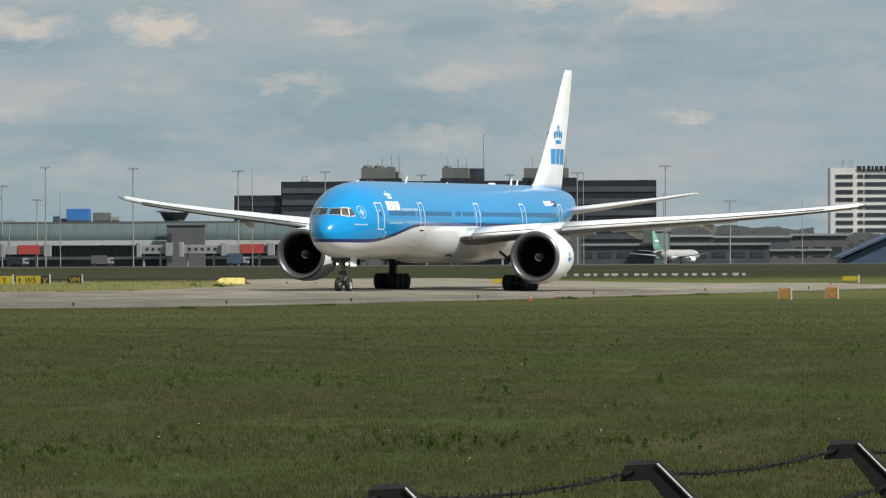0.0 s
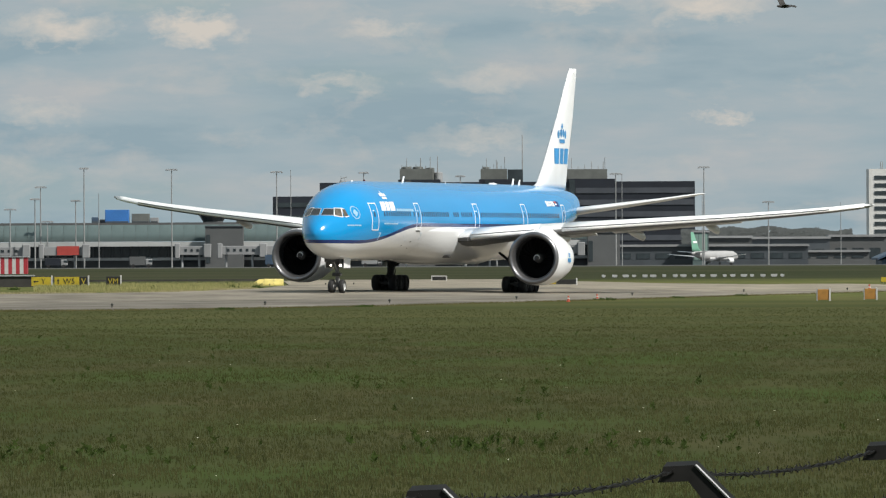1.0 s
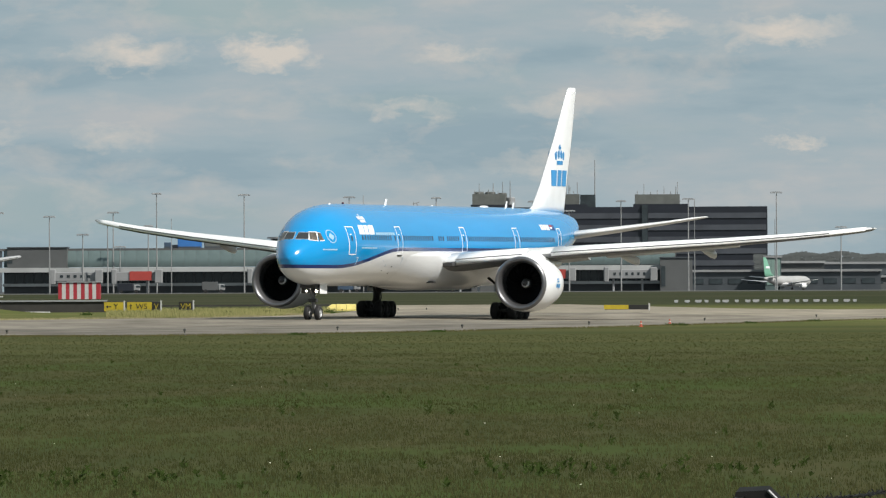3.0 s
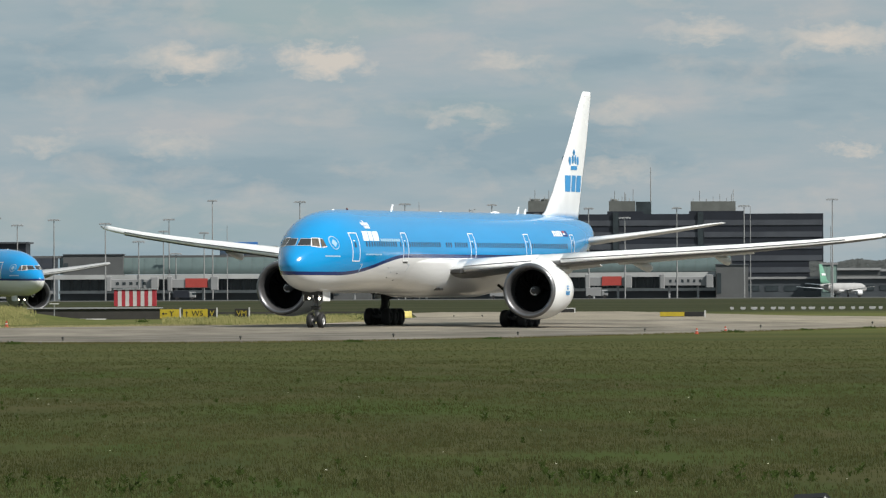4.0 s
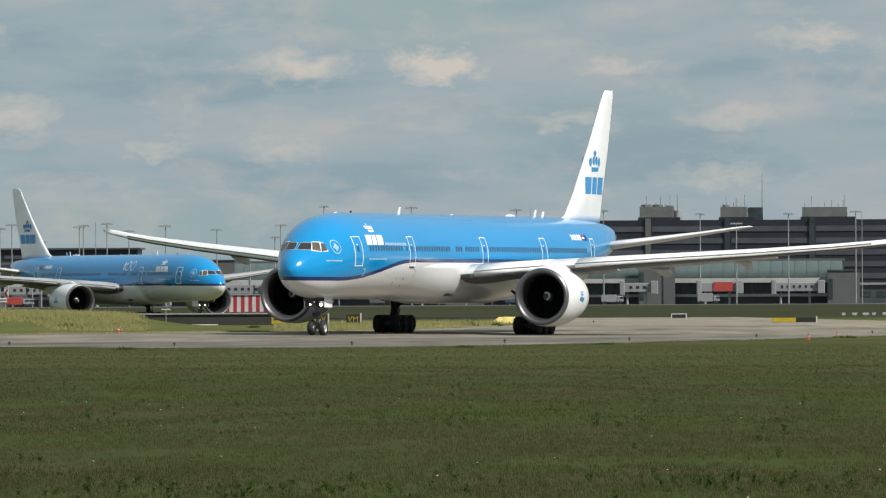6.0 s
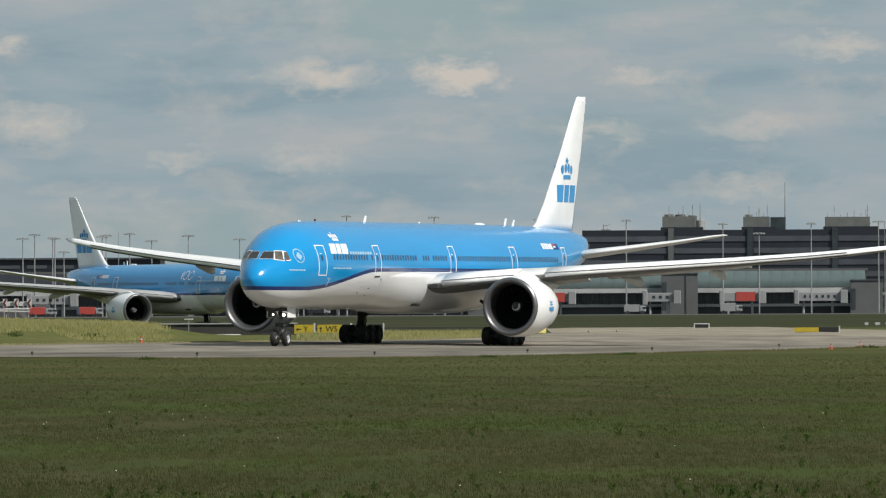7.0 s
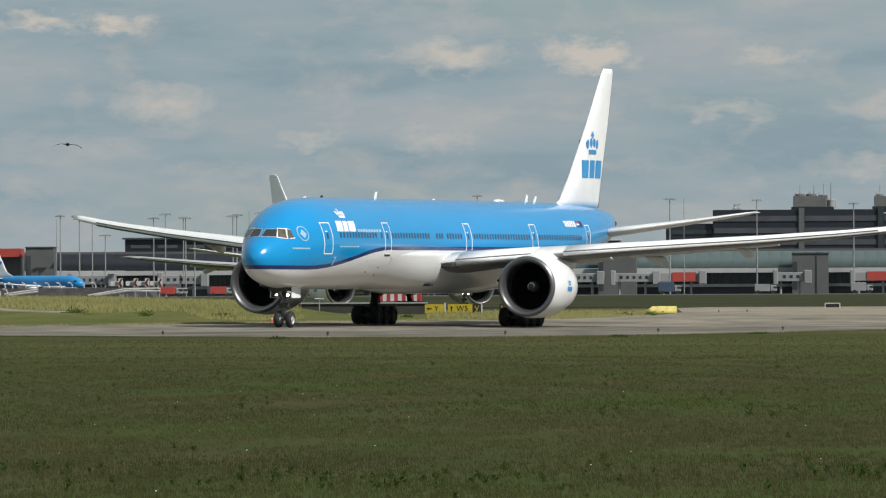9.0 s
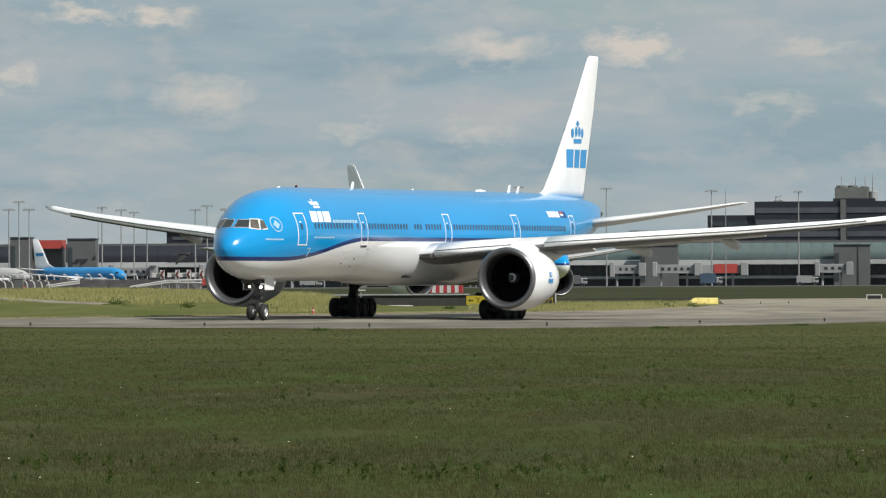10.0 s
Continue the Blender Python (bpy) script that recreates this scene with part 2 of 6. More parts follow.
M_REDSTRIPE = mat("red_stripe_paint", (0.33, 0.025, 0.035), 0.6, var=0.15)
M_WHITESTRIPE = mat("white_stripe_paint", (0.50, 0.49, 0.48), 0.6, var=0.1)
M_GLASSWALL = mat("green_tinted_curtain_glass", (0.10, 0.135, 0.135), 0.16, var=0.18, scale=0.3)
M_GREENGLASS = mat("pale_green_glass", (0.20, 0.29, 0.26), 0.2, var=0.15, scale=0.3)
M_DARKGLASS = mat("dark_window_glass", (0.035, 0.045, 0.05), 0.2, var=0.3, scale=0.5)
M_DECK = mat("pale_roof_sheet", (0.235, 0.24, 0.245), 0.6, var=0.15, scale=0.2)
M_CANOPY = mat("pale_canopy_sheet", (0.36, 0.37, 0.37), 0.6, var=0.2, scale=0.15)
M_GREYWALL = mat("grey_metal_cladding", (0.090, 0.094, 0.096), 0.6, var=0.12, scale=0.3)
M_DARKWALL = mat("dark_cladding", (0.014, 0.017, 0.025), 0.45, var=0.25, scale=0.3)
M_BAND = mat("grey_window_band", (0.062, 0.071, 0.080), 0.35, var=0.2, scale=0.2)
M_HOTEL = mat("white_facade_panel", (0.58, 0.58, 0.56), 0.6, var=0.1, scale=0.2)
M_PLANT = mat("grey_green_louvre", (0.105, 0.112, 0.105), 0.6, var=0.2, scale=0.5)
M_BLUEBOX = mat("blue_roof_unit", (0.035, 0.15, 0.42), 0.5, var=0.15)
M_BLUEROOF = mat("blue_grey_roof_sheet", (0.045, 0.075, 0.12), 0.5, var=0.2, scale=0.3)
M_MASTPAINT = mat("weathered_mast_steel", (0.27, 0.275, 0.275), 0.6, 0.2, var=0.15)
# leaf colour turned grey and flat to paint in the distance haze
M_TREE = mat("haze_greyed_tree_leaves", (0.105, 0.115, 0.115), 0.9, var=0.06, spread=0.1, scale=0.4)
M_BANK = mat("dark_gravel_bank", (0.065, 0.062, 0.064), 0.9, var=0.35, scale=0.9, spec=0.08)
M_DITCH = mat("dark_retaining_wall", (0.035, 0.033, 0.03), 0.8, var=0.3, scale=0.8)
M_BIRD = mat("dark_bird_feathers", (0.025, 0.024, 0.022), 0.7, var=0.3, scale=20)
M_PARKED = mat("parked_airliner_blue", (0.02, 0.24, 0.56), 0.4, var=0.08)
M_GREEN = mat("green_tail_paint", (0.14, 0.32, 0.23), 0.4, var=0.1)


def grass_mat():
    """Mown and unmown turf: green and straw patches of several sizes, stretched across the view. Near tones carry cloud
    shade.
    """
    m = mat("airfield_turf", (0.075, 0.10, 0.03), 0.95, bump=0.6, bump_scale=3.0)
    nt = m.node_tree
    b = nt.nodes["Principled BSDF"]
    b.inputs["Specular IOR Level"].default_value = 0.05
    tc = nt.nodes.new("ShaderNodeTexCoord")
    sp = nt.nodes.new("ShaderNodeSeparateXYZ")
    nt.links.new(tc.outputs["Object"], sp.inputs[0])

    def noise_at(scale, stretch, detail=5.0):
        v = nt.nodes.new("ShaderNodeVectorMath")
        v.operation, v.inputs[1].default_value = "MULTIPLY", stretch
        nt.links.new(tc.outputs["Object"], v.inputs[0])
        n = nt.nodes.new("ShaderNodeTexNoise")
        n.inputs["Scale"].default_value, n.inputs["Detail"].default_value = scale, detail
        nt.links.new(v.outputs[0], n.inputs["Vector"])
        return n.outputs["Fac"]

    def blend(f, a, c, lo=0.4, hi=0.6):
        r = nt.nodes.new("ShaderNodeMapRange")
        r.inputs["From Min"].default_value, r.inputs["From Max"].default_value = lo, hi
        nt.links.new(f, r.inputs["Value"])
        n = nt.nodes.new("ShaderNodeMix")
        n.data_type = "RGBA"
        nt.links.new(r.outputs[0], n.inputs[0])
        for i, v in ((6, a), (7, c)):
            if isinstance(v, tuple):
                n.inputs[i].default_value = (*v, 1)
            else:
                nt.links.new(v, n.inputs[i])
        return n.outputs[2]

    # near turf is coloured darker to stand in for cloud shadow
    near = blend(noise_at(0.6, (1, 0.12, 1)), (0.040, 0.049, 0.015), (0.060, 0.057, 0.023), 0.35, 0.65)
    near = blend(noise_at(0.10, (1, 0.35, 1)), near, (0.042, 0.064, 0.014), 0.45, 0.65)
    far = blend(noise_at(0.10, (1, 0.25, 1)), (0.080, 0.096, 0.026), (0.128, 0.122, 0.046), 0.35, 0.65)
    far = blend(noise_at(0.5, (1, 0.3, 1)), far, (0.07, 0.09, 0.024), 0.5, 0.7)
    # lighter band painted in for the sunlit strip before the taxiway
    strip = blend(noise_at(0.03, (0.3, 1.0, 1)), (0.049, 0.057, 0.018), (0.074, 0.076, 0.028), 0.4, 0.6)
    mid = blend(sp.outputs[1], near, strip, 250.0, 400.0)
    col = blend(sp.outputs[1], mid, far, 520.0, 640.0)
    apron = blend(noise_at(0.02, (0.3, 1, 1)), (0.030, 0.037, 0.015), (0.047, 0.047, 0.025), 0.4, 0.6)
    col = blend(sp.outputs[1], col, apron, 1080.0, 1350.0)
    col = blend(sp.outputs[1], col, (0.10, 0.10, 0.097), 2000.0, 2050.0)
    nt.links.new(col, b.inputs["Base Color"])
    return m


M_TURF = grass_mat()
# lawn blades darkened, cloud shadow put into their colour
M_BLADE = mat("cloud_shaded_grass_blades", (0.047, 0.061, 0.017), 0.8, var=0.25, scale=0.35, spread=0.45, tint=(0.088, 0.083, 0.037), spec=0.08)
M_TALL = mat("tall_seeding_grass", (0.165, 0.19, 0.05), 0.85, var=0.35, scale=0.3, spread=0.9, tint=(0.46, 0.42, 0.20), spec=0.08)
# blade colour set apart to stand in for the sunlit strip
M_FIELD = mat("sunlit_strip_grass_blades", (0.052, 0.060, 0.019), 0.85, var=0.3, scale=0.1, spread=0.6, tint=(0.084, 0.082, 0.033), spec=0.08)
M_EDGE = mat("rough_edge_grass", (0.075, 0.085, 0.026), 0.85, var=0.3, scale=0.3, spread=0.8, tint=(0.150, 0.135, 0.06), spec=0.08)
M_WEED = mat("dark_weed_leaves", (0.038, 0.060, 0.014), 0.8, var=0.3, scale=3, spread=0.7, spec=0.08)
M_FLOWER = mat("pale_flower_heads", (0.55, 0.55, 0.46), 0.8, var=0.2)


# ---- building blocks ----
def part(name, bm, material, parent=None, label="", smooth=False):
    me = bpy.data.meshes.new(name)
    bm.normal_update()
    if smooth:
        for f in bm.faces:
            f.smooth = True
    bm.to_mesh(me)
    bm.free()
    me.materials.append(material)
    ob = new(name, me)
    if parent is not None:
        ob.parent = parent
    if label:
        tagged(ob, label)
    return ob


def shared(name, mesh, parent, m=None):
    ob = new(name, mesh)
    ob.parent = parent
    if m is not None:
        ob.matrix_basis = m
    return ob


def bm_box(x0, x1, y0, y1, z0, z1, bm=None, bevel=0.0):
    own = bm is None
    bm = bm or bmesh.new()
    vs = [bm.verts.new((x, y, z)) for z in (z0, z1) for x, y in ((x0, y0), (x1, y0), (x1, y1), (x0, y1))]
    fs = [bm.faces.new([vs[i] for i in q]) for q in ((3, 2, 1, 0), (4, 5, 6, 7), (0, 1, 5, 4), (1, 2, 6, 5), (2, 3, 7, 6), (3, 0, 4, 7))]
    if bevel and own:
        bmesh.ops.bevel(bm, geom=bm.edges[:], offset=bevel, segments=1, affect="EDGES")
    return bm


def bm_tube(points, radii, segs=8, bm=None, caps=True):
    """A tapered tube through points."""
    bm = bm or bmesh.new()
    pts = [Vector(p) for p in points]
    if isinstance(radii, (int, float)):
        radii = [radii] * len(pts)
    rings = []
    for i, p in enumerate(pts):
        d = (pts[min(i + 1, len(pts) - 1)] - pts[max(i - 1, 0)]).normalized()
        u = d.orthogonal().normalized()
        v = d.cross(u)
        rings.append([bm.verts.new(p + radii[i] * (math.cos(2 * math.pi * k / segs) * u + math.sin(2 * math.pi * k / segs) * v)) for k in range(segs)])
    for a, b in zip(rings, rings[1:]):
        for k in range(segs):
            bm.faces.new((a[k], a[(k + 1) % segs], b[(k + 1) % segs], b[k]))
    if caps:
        bm.faces.new(rings[0][::-1])
        bm.faces.new(rings[-1])
    return bm


def bm_loft(sections, bm=None, caps=True, closed=True):
    bm = bm or bmesh.new()
    rings = [[bm.verts.new(p) for p in s] for s in sections]
    n = len(rings[0])
    for a, b in zip(rings, rings[1:]):
        for k in range(n if closed else n - 1):
            bm.faces.new((a[k], a[(k + 1) % n], b[(k + 1) % n], b[k]))
    if caps and closed:
        bm.faces.new(rings[0][::-1])
        bm.faces.new(rings[-1])
    bmesh.ops.recalc_face_normals(bm, faces=bm.faces[:])
    return bm


def bm_revolve(profile, cx, cz, segs=40, bm=None, y0=0.0):
    """Rings (y, r) about an axis along y."""
    bm = bm or bmesh.new()
    rings = [[bm.verts.new((cx + r * math.cos(2 * math.pi * k / segs), y0 + y, cz + r * math.sin(2 * math.pi * k / segs))) for k in range(segs)] for y, r in profile]
    for a, b in zip(rings, rings[1:]):
        for k in range(segs):
            bm.faces.new((a[k], a[(k + 1) % segs], b[(k + 1) % segs], b[k]))
    return bm


def thing(name, label, category, group="", m=None, kind=""):
    ob = new(name)
    ob.empty_display_size = 0.5
    tagged(ob, label, category, group, kind)
    if m is not None:
        ob.matrix_basis = m
    return ob


def text_part(body, size, m, material, parent, name="lettering", depth=0.01):
    cu = bpy.data.curves.new(name, "FONT")
    cu.body, cu.size, cu.extrude, cu.align_x, cu.align_y = body, size, depth, "CENTER", "CENTER"
    tmp = new("tmp_text", cu)
    me = bpy.data.meshes.new_from_object(tmp.evaluated_get(bpy.context.evaluated_depsgraph_get()))
    bpy.data.objects.remove(tmp)
    me.materials.clear()
    me.materials.append(material)
    ob = new(name, me)
    ob.parent, ob.matrix_basis = parent, m
    return ob

# ---- ground ----
def smooth01(v):
    v = max(0.0, min(1.0, v))
    return v * v * (3 - 2 * v)


def ground_z(x, y):
    z = 1.6 * smooth01((y - 1300) / 850)
    z -= 0.5 * smooth01((y - 985) / 60) * smooth01((1130 - y) / 50) * smooth01((-28 - x) / 16)
    # the pavement falls gently towards the camera's side
    c = (x + 15.0) * 0.953 - (y - 680.0) * 0.304
    z -= 0.0163 * max(-11.0, min(11.0, c)) * smooth01((30 - abs(c)) / 15) * smooth01((y - 540) / 30) * smooth01((960 - y) / 120)
    # grassed bank beside the ditch, in front of the second taxiway
    bank = smooth01((y - 735) / 110) * smooth01((1000 - y) / 60) * smooth01((-56 - x) / 7)
    z += bank * (1.55 + 0.25 * math.sin(x * 0.13))
    return z


def build_ground():
    ys = [-3000, -800, -200, -40, 20, 60, 90] + list(range(110, 520, 10)) + list(range(520, 1040, 8)) + list(range(1040, 1400, 15)) + list(range(1400, 2400, 60)) + [2700, 3200, 4000, 6000]
    xs = [-5000, -2500, -1200, -700, -450, -320, -240, -190] + list(range(-160, 60, 4)) + [64, 80, 110, 160, 240, 360, 600, 1200, 2500, 5000]
    bm = bmesh.new()
    grid = [[bm.verts.new((x, y, ground_z(x, y))) for x in xs] for y in ys]
    for a, b in zip(grid, grid[1:]):
        for k in range(len(xs) - 1):
            bm.faces.new((a[k], a[k + 1], b[k + 1], b[k]))
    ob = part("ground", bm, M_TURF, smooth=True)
    tagged(ob, "flat airfield turf, mown short and patchy, running to the apron", "ground", kind="structure")


build_ground()


def flat_sheet(name, outline, z, material, label, category):
    bm = bmesh.new()
    top = [bm.verts.new((x, y, ground_z(x, y) + z)) for x, y in outline]
    low = [bm.verts.new((x, y, ground_z(x, y) - 0.2)) for x, y in outline]
    f = bm.faces.new(top)
    n = len(top)
    for k in range(n):
        bm.faces.new((top[k], low[k], low[(k + 1) % n], top[(k + 1) % n]))
    for k in range(-136, 60, 8):
        bmesh.ops.bisect_plane(bm, geom=bm.verts[:] + bm.edges[:] + bm.faces[:], plane_co=(k, 0, 0), plane_no=(1, 0, 0))
    for k in range(480, 1280, 16):
        bmesh.ops.bisect_plane(bm, geom=bm.verts[:] + bm.edges[:] + bm.faces[:], plane_co=(0, k, 0), plane_no=(0, 1, 0))
    for v in bm.verts:
        v.co.z = ground_z(v.co.x, v.co.y) + (z if v.co.z > -0.1 + ground_z(v.co.x, v.co.y) else -0.2)
    bmesh.ops.triangulate(bm, faces=bm.faces[:])
    bmesh.ops.recalc_face_normals(bm, faces=bm.faces[:])
    ob = part(name, bm, material)
    tagged(ob, label, category, kind="structure")
    return ob


NEAR_EDGE = [(62, 860), (40, 760), (21, 652), (12, 600), (4, 556), (-6, 508), (-14, 482), (-22, 470), (-30, 474), (-38, 487), (-52, 511), (-80, 560), (-140, 660)]
FAR_EDGE = [(-140, 760), (-80, 640), (-62, 612), (-46, 640), (-34, 680), (-26, 760), (-21, 850), (-21, 990)]
flat_sheet("taxiway", NEAR_EDGE + FAR_EDGE + [(0, 990), (36, 860)], 0.09, M_ASPHALT, "worn grey asphalt taxiway curving through the grass", "taxiway")
flat_sheet("taxiway_branch", [(-21, 985), (-27, 1230), (-24, 1280), (2, 1280), (12, 1110), (20, 985), (40, 850), (62, 860), (40, 760), (10, 770), (-8, 860)], 0.095, M_CONCRETE,
           "pale concrete taxiway junction beyond the asphalt", "taxiway")

# ---- airliners ----
NOSE = 37.1          # station of the main gear, aft of the nose
# station, top, bottom, half width
HULL = [(0.0, 4.64, 4.56, 0.04), (0.12, 4.98, 4.20, 0.36), (0.5, 5.44, 3.74, 0.78), (1.0, 5.83, 3.42, 1.11), (1.7, 6.30, 3.12, 1.46), (2.6, 6.98, 2.88, 1.82),
        (3.6, 7.60, 2.71, 2.18), (5.0, 8.16, 2.60, 2.58), (6.5, 8.48, 2.56, 2.86), (8.5, 8.68, 2.55, 3.04), (10.5, 8.75, 2.55, 3.10), (14.0, 8.75, 2.55, 3.10),
        (20.0, 8.75, 2.55, 3.10), (26.0, 8.75, 2.55, 3.10), (32.0, 8.75, 2.55, 3.10), (40.0, 8.75, 2.55, 3.10), (46.0, 8.75, 2.55, 3.10), (51.0, 8.75, 2.60, 3.10),
        (55.0, 8.74, 2.95, 3.02), (59.0, 8.70, 3.65, 2.78), (63.0, 8.60, 4.50, 2.36), (67.0, 8.40, 5.38, 1.66), (69.5, 8.18, 5.92, 0.95), (71.0, 7.98, 6.28, 0.42), (71.8, 7.80, 6.62, 0.14)]


def hull_at(s):
    """Top, bottom and half width at a station, by a cubic through the table."""
    for i in range(len(HULL) - 1):
        if s <= HULL[i + 1][0] or i == len(HULL) - 2:
            break
    p = [HULL[max(0, i - 1)], HULL[i], HULL[i + 1], HULL[min(len(HULL) - 1, i + 2)]]
    h = p[2][0] - p[1][0]
    u = max(0.0, min(1.0, (s - p[1][0]) / h))
    out = []
    for k in (1, 2, 3):
        m1 = (p[2][k] - p[0][k]) / (p[2][0] - p[0][0]) * h if p[2][0] > p[0][0] else 0
        m2 = (p[3][k] - p[1][k]) / (p[3][0] - p[1][0]) * h if p[3][0] > p[1][0] else 0
        out.append((2 * u ** 3 - 3 * u ** 2 + 1) * p[1][k] + (u ** 3 - 2 * u ** 2 + u) * m1 + (-2 * u ** 3 + 3 * u ** 2) * p[2][k] + (u ** 3 - u ** 2) * m2)
    return out


def hull_x(s, z, grow=0.0):
    top, bot, w = hull_at(s)
    c, r = (top + bot) / 2, (top - bot) / 2
    q = max(0.0, 1 - ((z - c) / r) ** 2)
    return w * math.sqrt(q) + grow


def airfoil(n=9):
    """A closed loop (chord, height), upper side first, leading edge at 0."""
    up, lo = [], []
    for i in range(n + 1):
        c = 0.5 - 0.5 * math.cos(math.pi * i / n)
        t = 5 * (0.2969 * math.sqrt(c) - 0.126 * c - 0.3516 * c ** 2 + 0.2843 * c ** 3 - 0.1015 * c ** 4)
        up.append((c, t * 1.1))
        lo.append((c, -t * 0.9))
    return up + lo[-2:0:-1]


LOOP = airfoil()


def bm_wing(stations, vertical=False, side=1):
    """stations: span place, leading edge, chord, height, thickness ratio."""
    secs = []
    for x, le, ch, z, th in stations:
        if vertical:
            secs.append([(side * th * ch * t, le + c * ch, z) for c, t in LOOP])
        else:
            secs.append([(side * x, le + c * ch, z + th * ch * t) for c, t in LOOP])
    return bm_loft(secs)


def bm_patch(s0, s1, z0, z1, side, grow=0.02, ns=3, nz=3, slant=0.0):
    """A thin piece of skin lying on the hull between two stations and two heights."""
    bm = bmesh.new()
    rows = []
    for i in range(ns + 1):
        row = []
        for j in range(nz + 1):
            z = z0 + (z1 - z0) * j / nz
            s = s0 + (s1 - s0) * i / ns + slant * (z - z0)
            row.append(bm.verts.new((side * hull_x(s, z, grow), s, z)))
        rows.append(row)
    for a, b in zip(rows, rows[1:]):
        for j in range(nz):
            q = (a[j], b[j], b[j + 1], a[j + 1])
            bm.faces.new(q if side > 0 else q[::-1])
    ext = bmesh.ops.extrude_face_region(bm, geom=bm.faces[:])
    for v in ext["geom"]:
        if isinstance(v, bmesh.types.BMVert):
            v.co.x -= side * grow * 0.9
    bmesh.ops.recalc_face_normals(bm, faces=bm.faces[:])
    return bm


def bm_frame(s0, s1, z0, z1, side, w=0.06, grow=0.022):
    bm = bmesh.new()
    for a, b, c, d in ((s0, s1, z0, z0 + w), (s0, s1, z1 - w, z1), (s0, s0 + w, z0 + w, z1 - w), (s1 - w, s1, z0 + w, z1 - w)):
        tmp = bm_patch(a, b, c, d, side, grow, 2, 6)
        me = bpy.data.meshes.new("tmp")
        tmp.to_mesh(me)
        tmp.free()
        bm.from_mesh(me)
        bpy.data.meshes.remove(me)
    return bm


def bm_pane(corners, side, grow, rim=0.0, n=5):
    """A pane on the nose, its corners given across and up; rim widens it all round."""
    cx, cz = sum(c[0] for c in corners) / 4, sum(c[1] for c in corners) / 4
    cs = [(x + math.copysign(rim, x - cx), z + math.copysign(rim, z - cz)) for x, z in corners]
    bm = bmesh.new()
    grid = []
    for i in range(n + 1):
        col = []
        for j in range(n + 1):
            f, g = i / n, j / n
            x, z = [(cs[0][k] * (1 - f) + cs[1][k] * f) * (1 - g) + (cs[3][k] * (1 - f) + cs[2][k] * f) * g for k in (0, 1)]
            lo, hi = 0.0, 6.0
            for _ in range(30):
                md = (lo + hi) / 2
                if hull_x(md, z) < abs(x):
                    lo = md
                else:
                    hi = md
            col.append(bm.verts.new((side * (x + grow * min(1.0, x)), lo - grow, z + 0.5 * grow)))
        grid.append(col)
    for p, q in zip(grid, grid[1:]):
        for j in range(n):
            w = (p[j], q[j], q[j + 1], p[j + 1])
            bm.faces.new(w if side > 0 else w[::-1])
    bmesh.ops.recalc_face_normals(bm, faces=bm.faces[:])
    return bm


def bm_ring(cy, cz, r, w, side, s_to_x, n=24):
    bm = bmesh.new()
    a, b = [], []
    for k in range(n):
        c, d = math.cos(2 * math.pi * k / n), math.sin(2 * math.pi * k / n)
        for lst, rr in ((a, r), (b, r - w)):
            lst.append(bm.verts.new((side * s_to_x(cy + rr * c, cz + rr * d), cy + rr * c, cz + rr * d)))
    for k in range(n):
        bm.faces.new((a[k], a[(k + 1) % n], b[(k + 1) % n], b[k]))
    bmesh.ops.recalc_face_normals(bm, faces=bm.faces[:])
    return bm


def wheel(parent, x, y, r, w, rim=None):
    """A tyre with a rim, its origin on the axle. Returns the wheel."""
    prof = [(-w * 0.5, r * 0.58), (-w * 0.5, r * 0.80), (-w * 0.36, r * 0.96), (-w * 0.18, r), (w * 0.18, r), (w * 0.36, r * 0.96), (w * 0.5, r * 0.80), (w * 0.5, r * 0.58), (-w * 0.5, r * 0.58)]
    bm = bm_revolve(prof, 0, 0, 26)
    bmesh.ops.rotate(bm, verts=bm.verts[:], matrix=Matrix.Rotation(radians(90), 3, "Z"))
    ob = part("wheel", bm, M_RUBBER, parent, smooth=True)
    bm = bm_revolve([(-w * 0.42, 0.02), (-w * 0.42, r * 0.2), (-w * 0.30, r * 0.3), (-w * 0.30, r * 0.5), (-w * 0.45, r * 0.59), (w * 0.45, r * 0.59), (w * 0.30, r * 0.5), (w * 0.30, r * 0.3), (w * 0.42, r * 0.2), (w * 0.42, 0.02)], 0, 0, 16)
    bmesh.ops.rotate(bm, verts=bm.verts[:], matrix=Matrix.Rotation(radians(90), 3, "Z"))
    for k in range(7):
        a = 2 * math.pi * k / 7
        bm_tube([(-w * 0.36, r * 0.4 * math.cos(a), r * 0.4 * math.sin(a)), (w * 0.36, r * 0.4 * math.cos(a), r * 0.4 * math.sin(a))], r * 0.06, 5, bm)
    bmj = bpy.data.meshes.new("rim")
    bm.to_mesh(bmj)
    bm.free()
    # tyre and rim are one rolling wheel
    bm2 = bmesh.new()
    bm2.from_mesh(ob.data)
    n = len(bm2.faces)
    bm2.from_mesh(bmj)
    bm2.faces.ensure_lookup_table()
    for f in bm2.faces[n:]:
        f.material_index = 1
    bm2.to_mesh(ob.data)
    bm2.free()
    bpy.data.meshes.remove(bmj)
    ob.data.materials.append(rim or M_RIM)
    ob.location = (x, y, r)
    return ob


def crown(parent, cy, cz, size, put, material):
    """A plain crown: a bar, four drops and a small cross above them."""
    for name, dy0, dy1, dz0, dz1 in [("crown_bar", -1.1, 1.1, 0.0, 0.34)] + [("crown_drop", -1.5 + 0.80 * k, -0.95 + 0.80 * k, 0.45, 0.95) for k in range(4)] + [("crown_cross", -0.15, 0.15, 1.0, 1.3)]:
        put(name, cy + dy0 * size, cy + dy1 * size, cz + dz0 * size, cz + dz1 * size, material, parent)


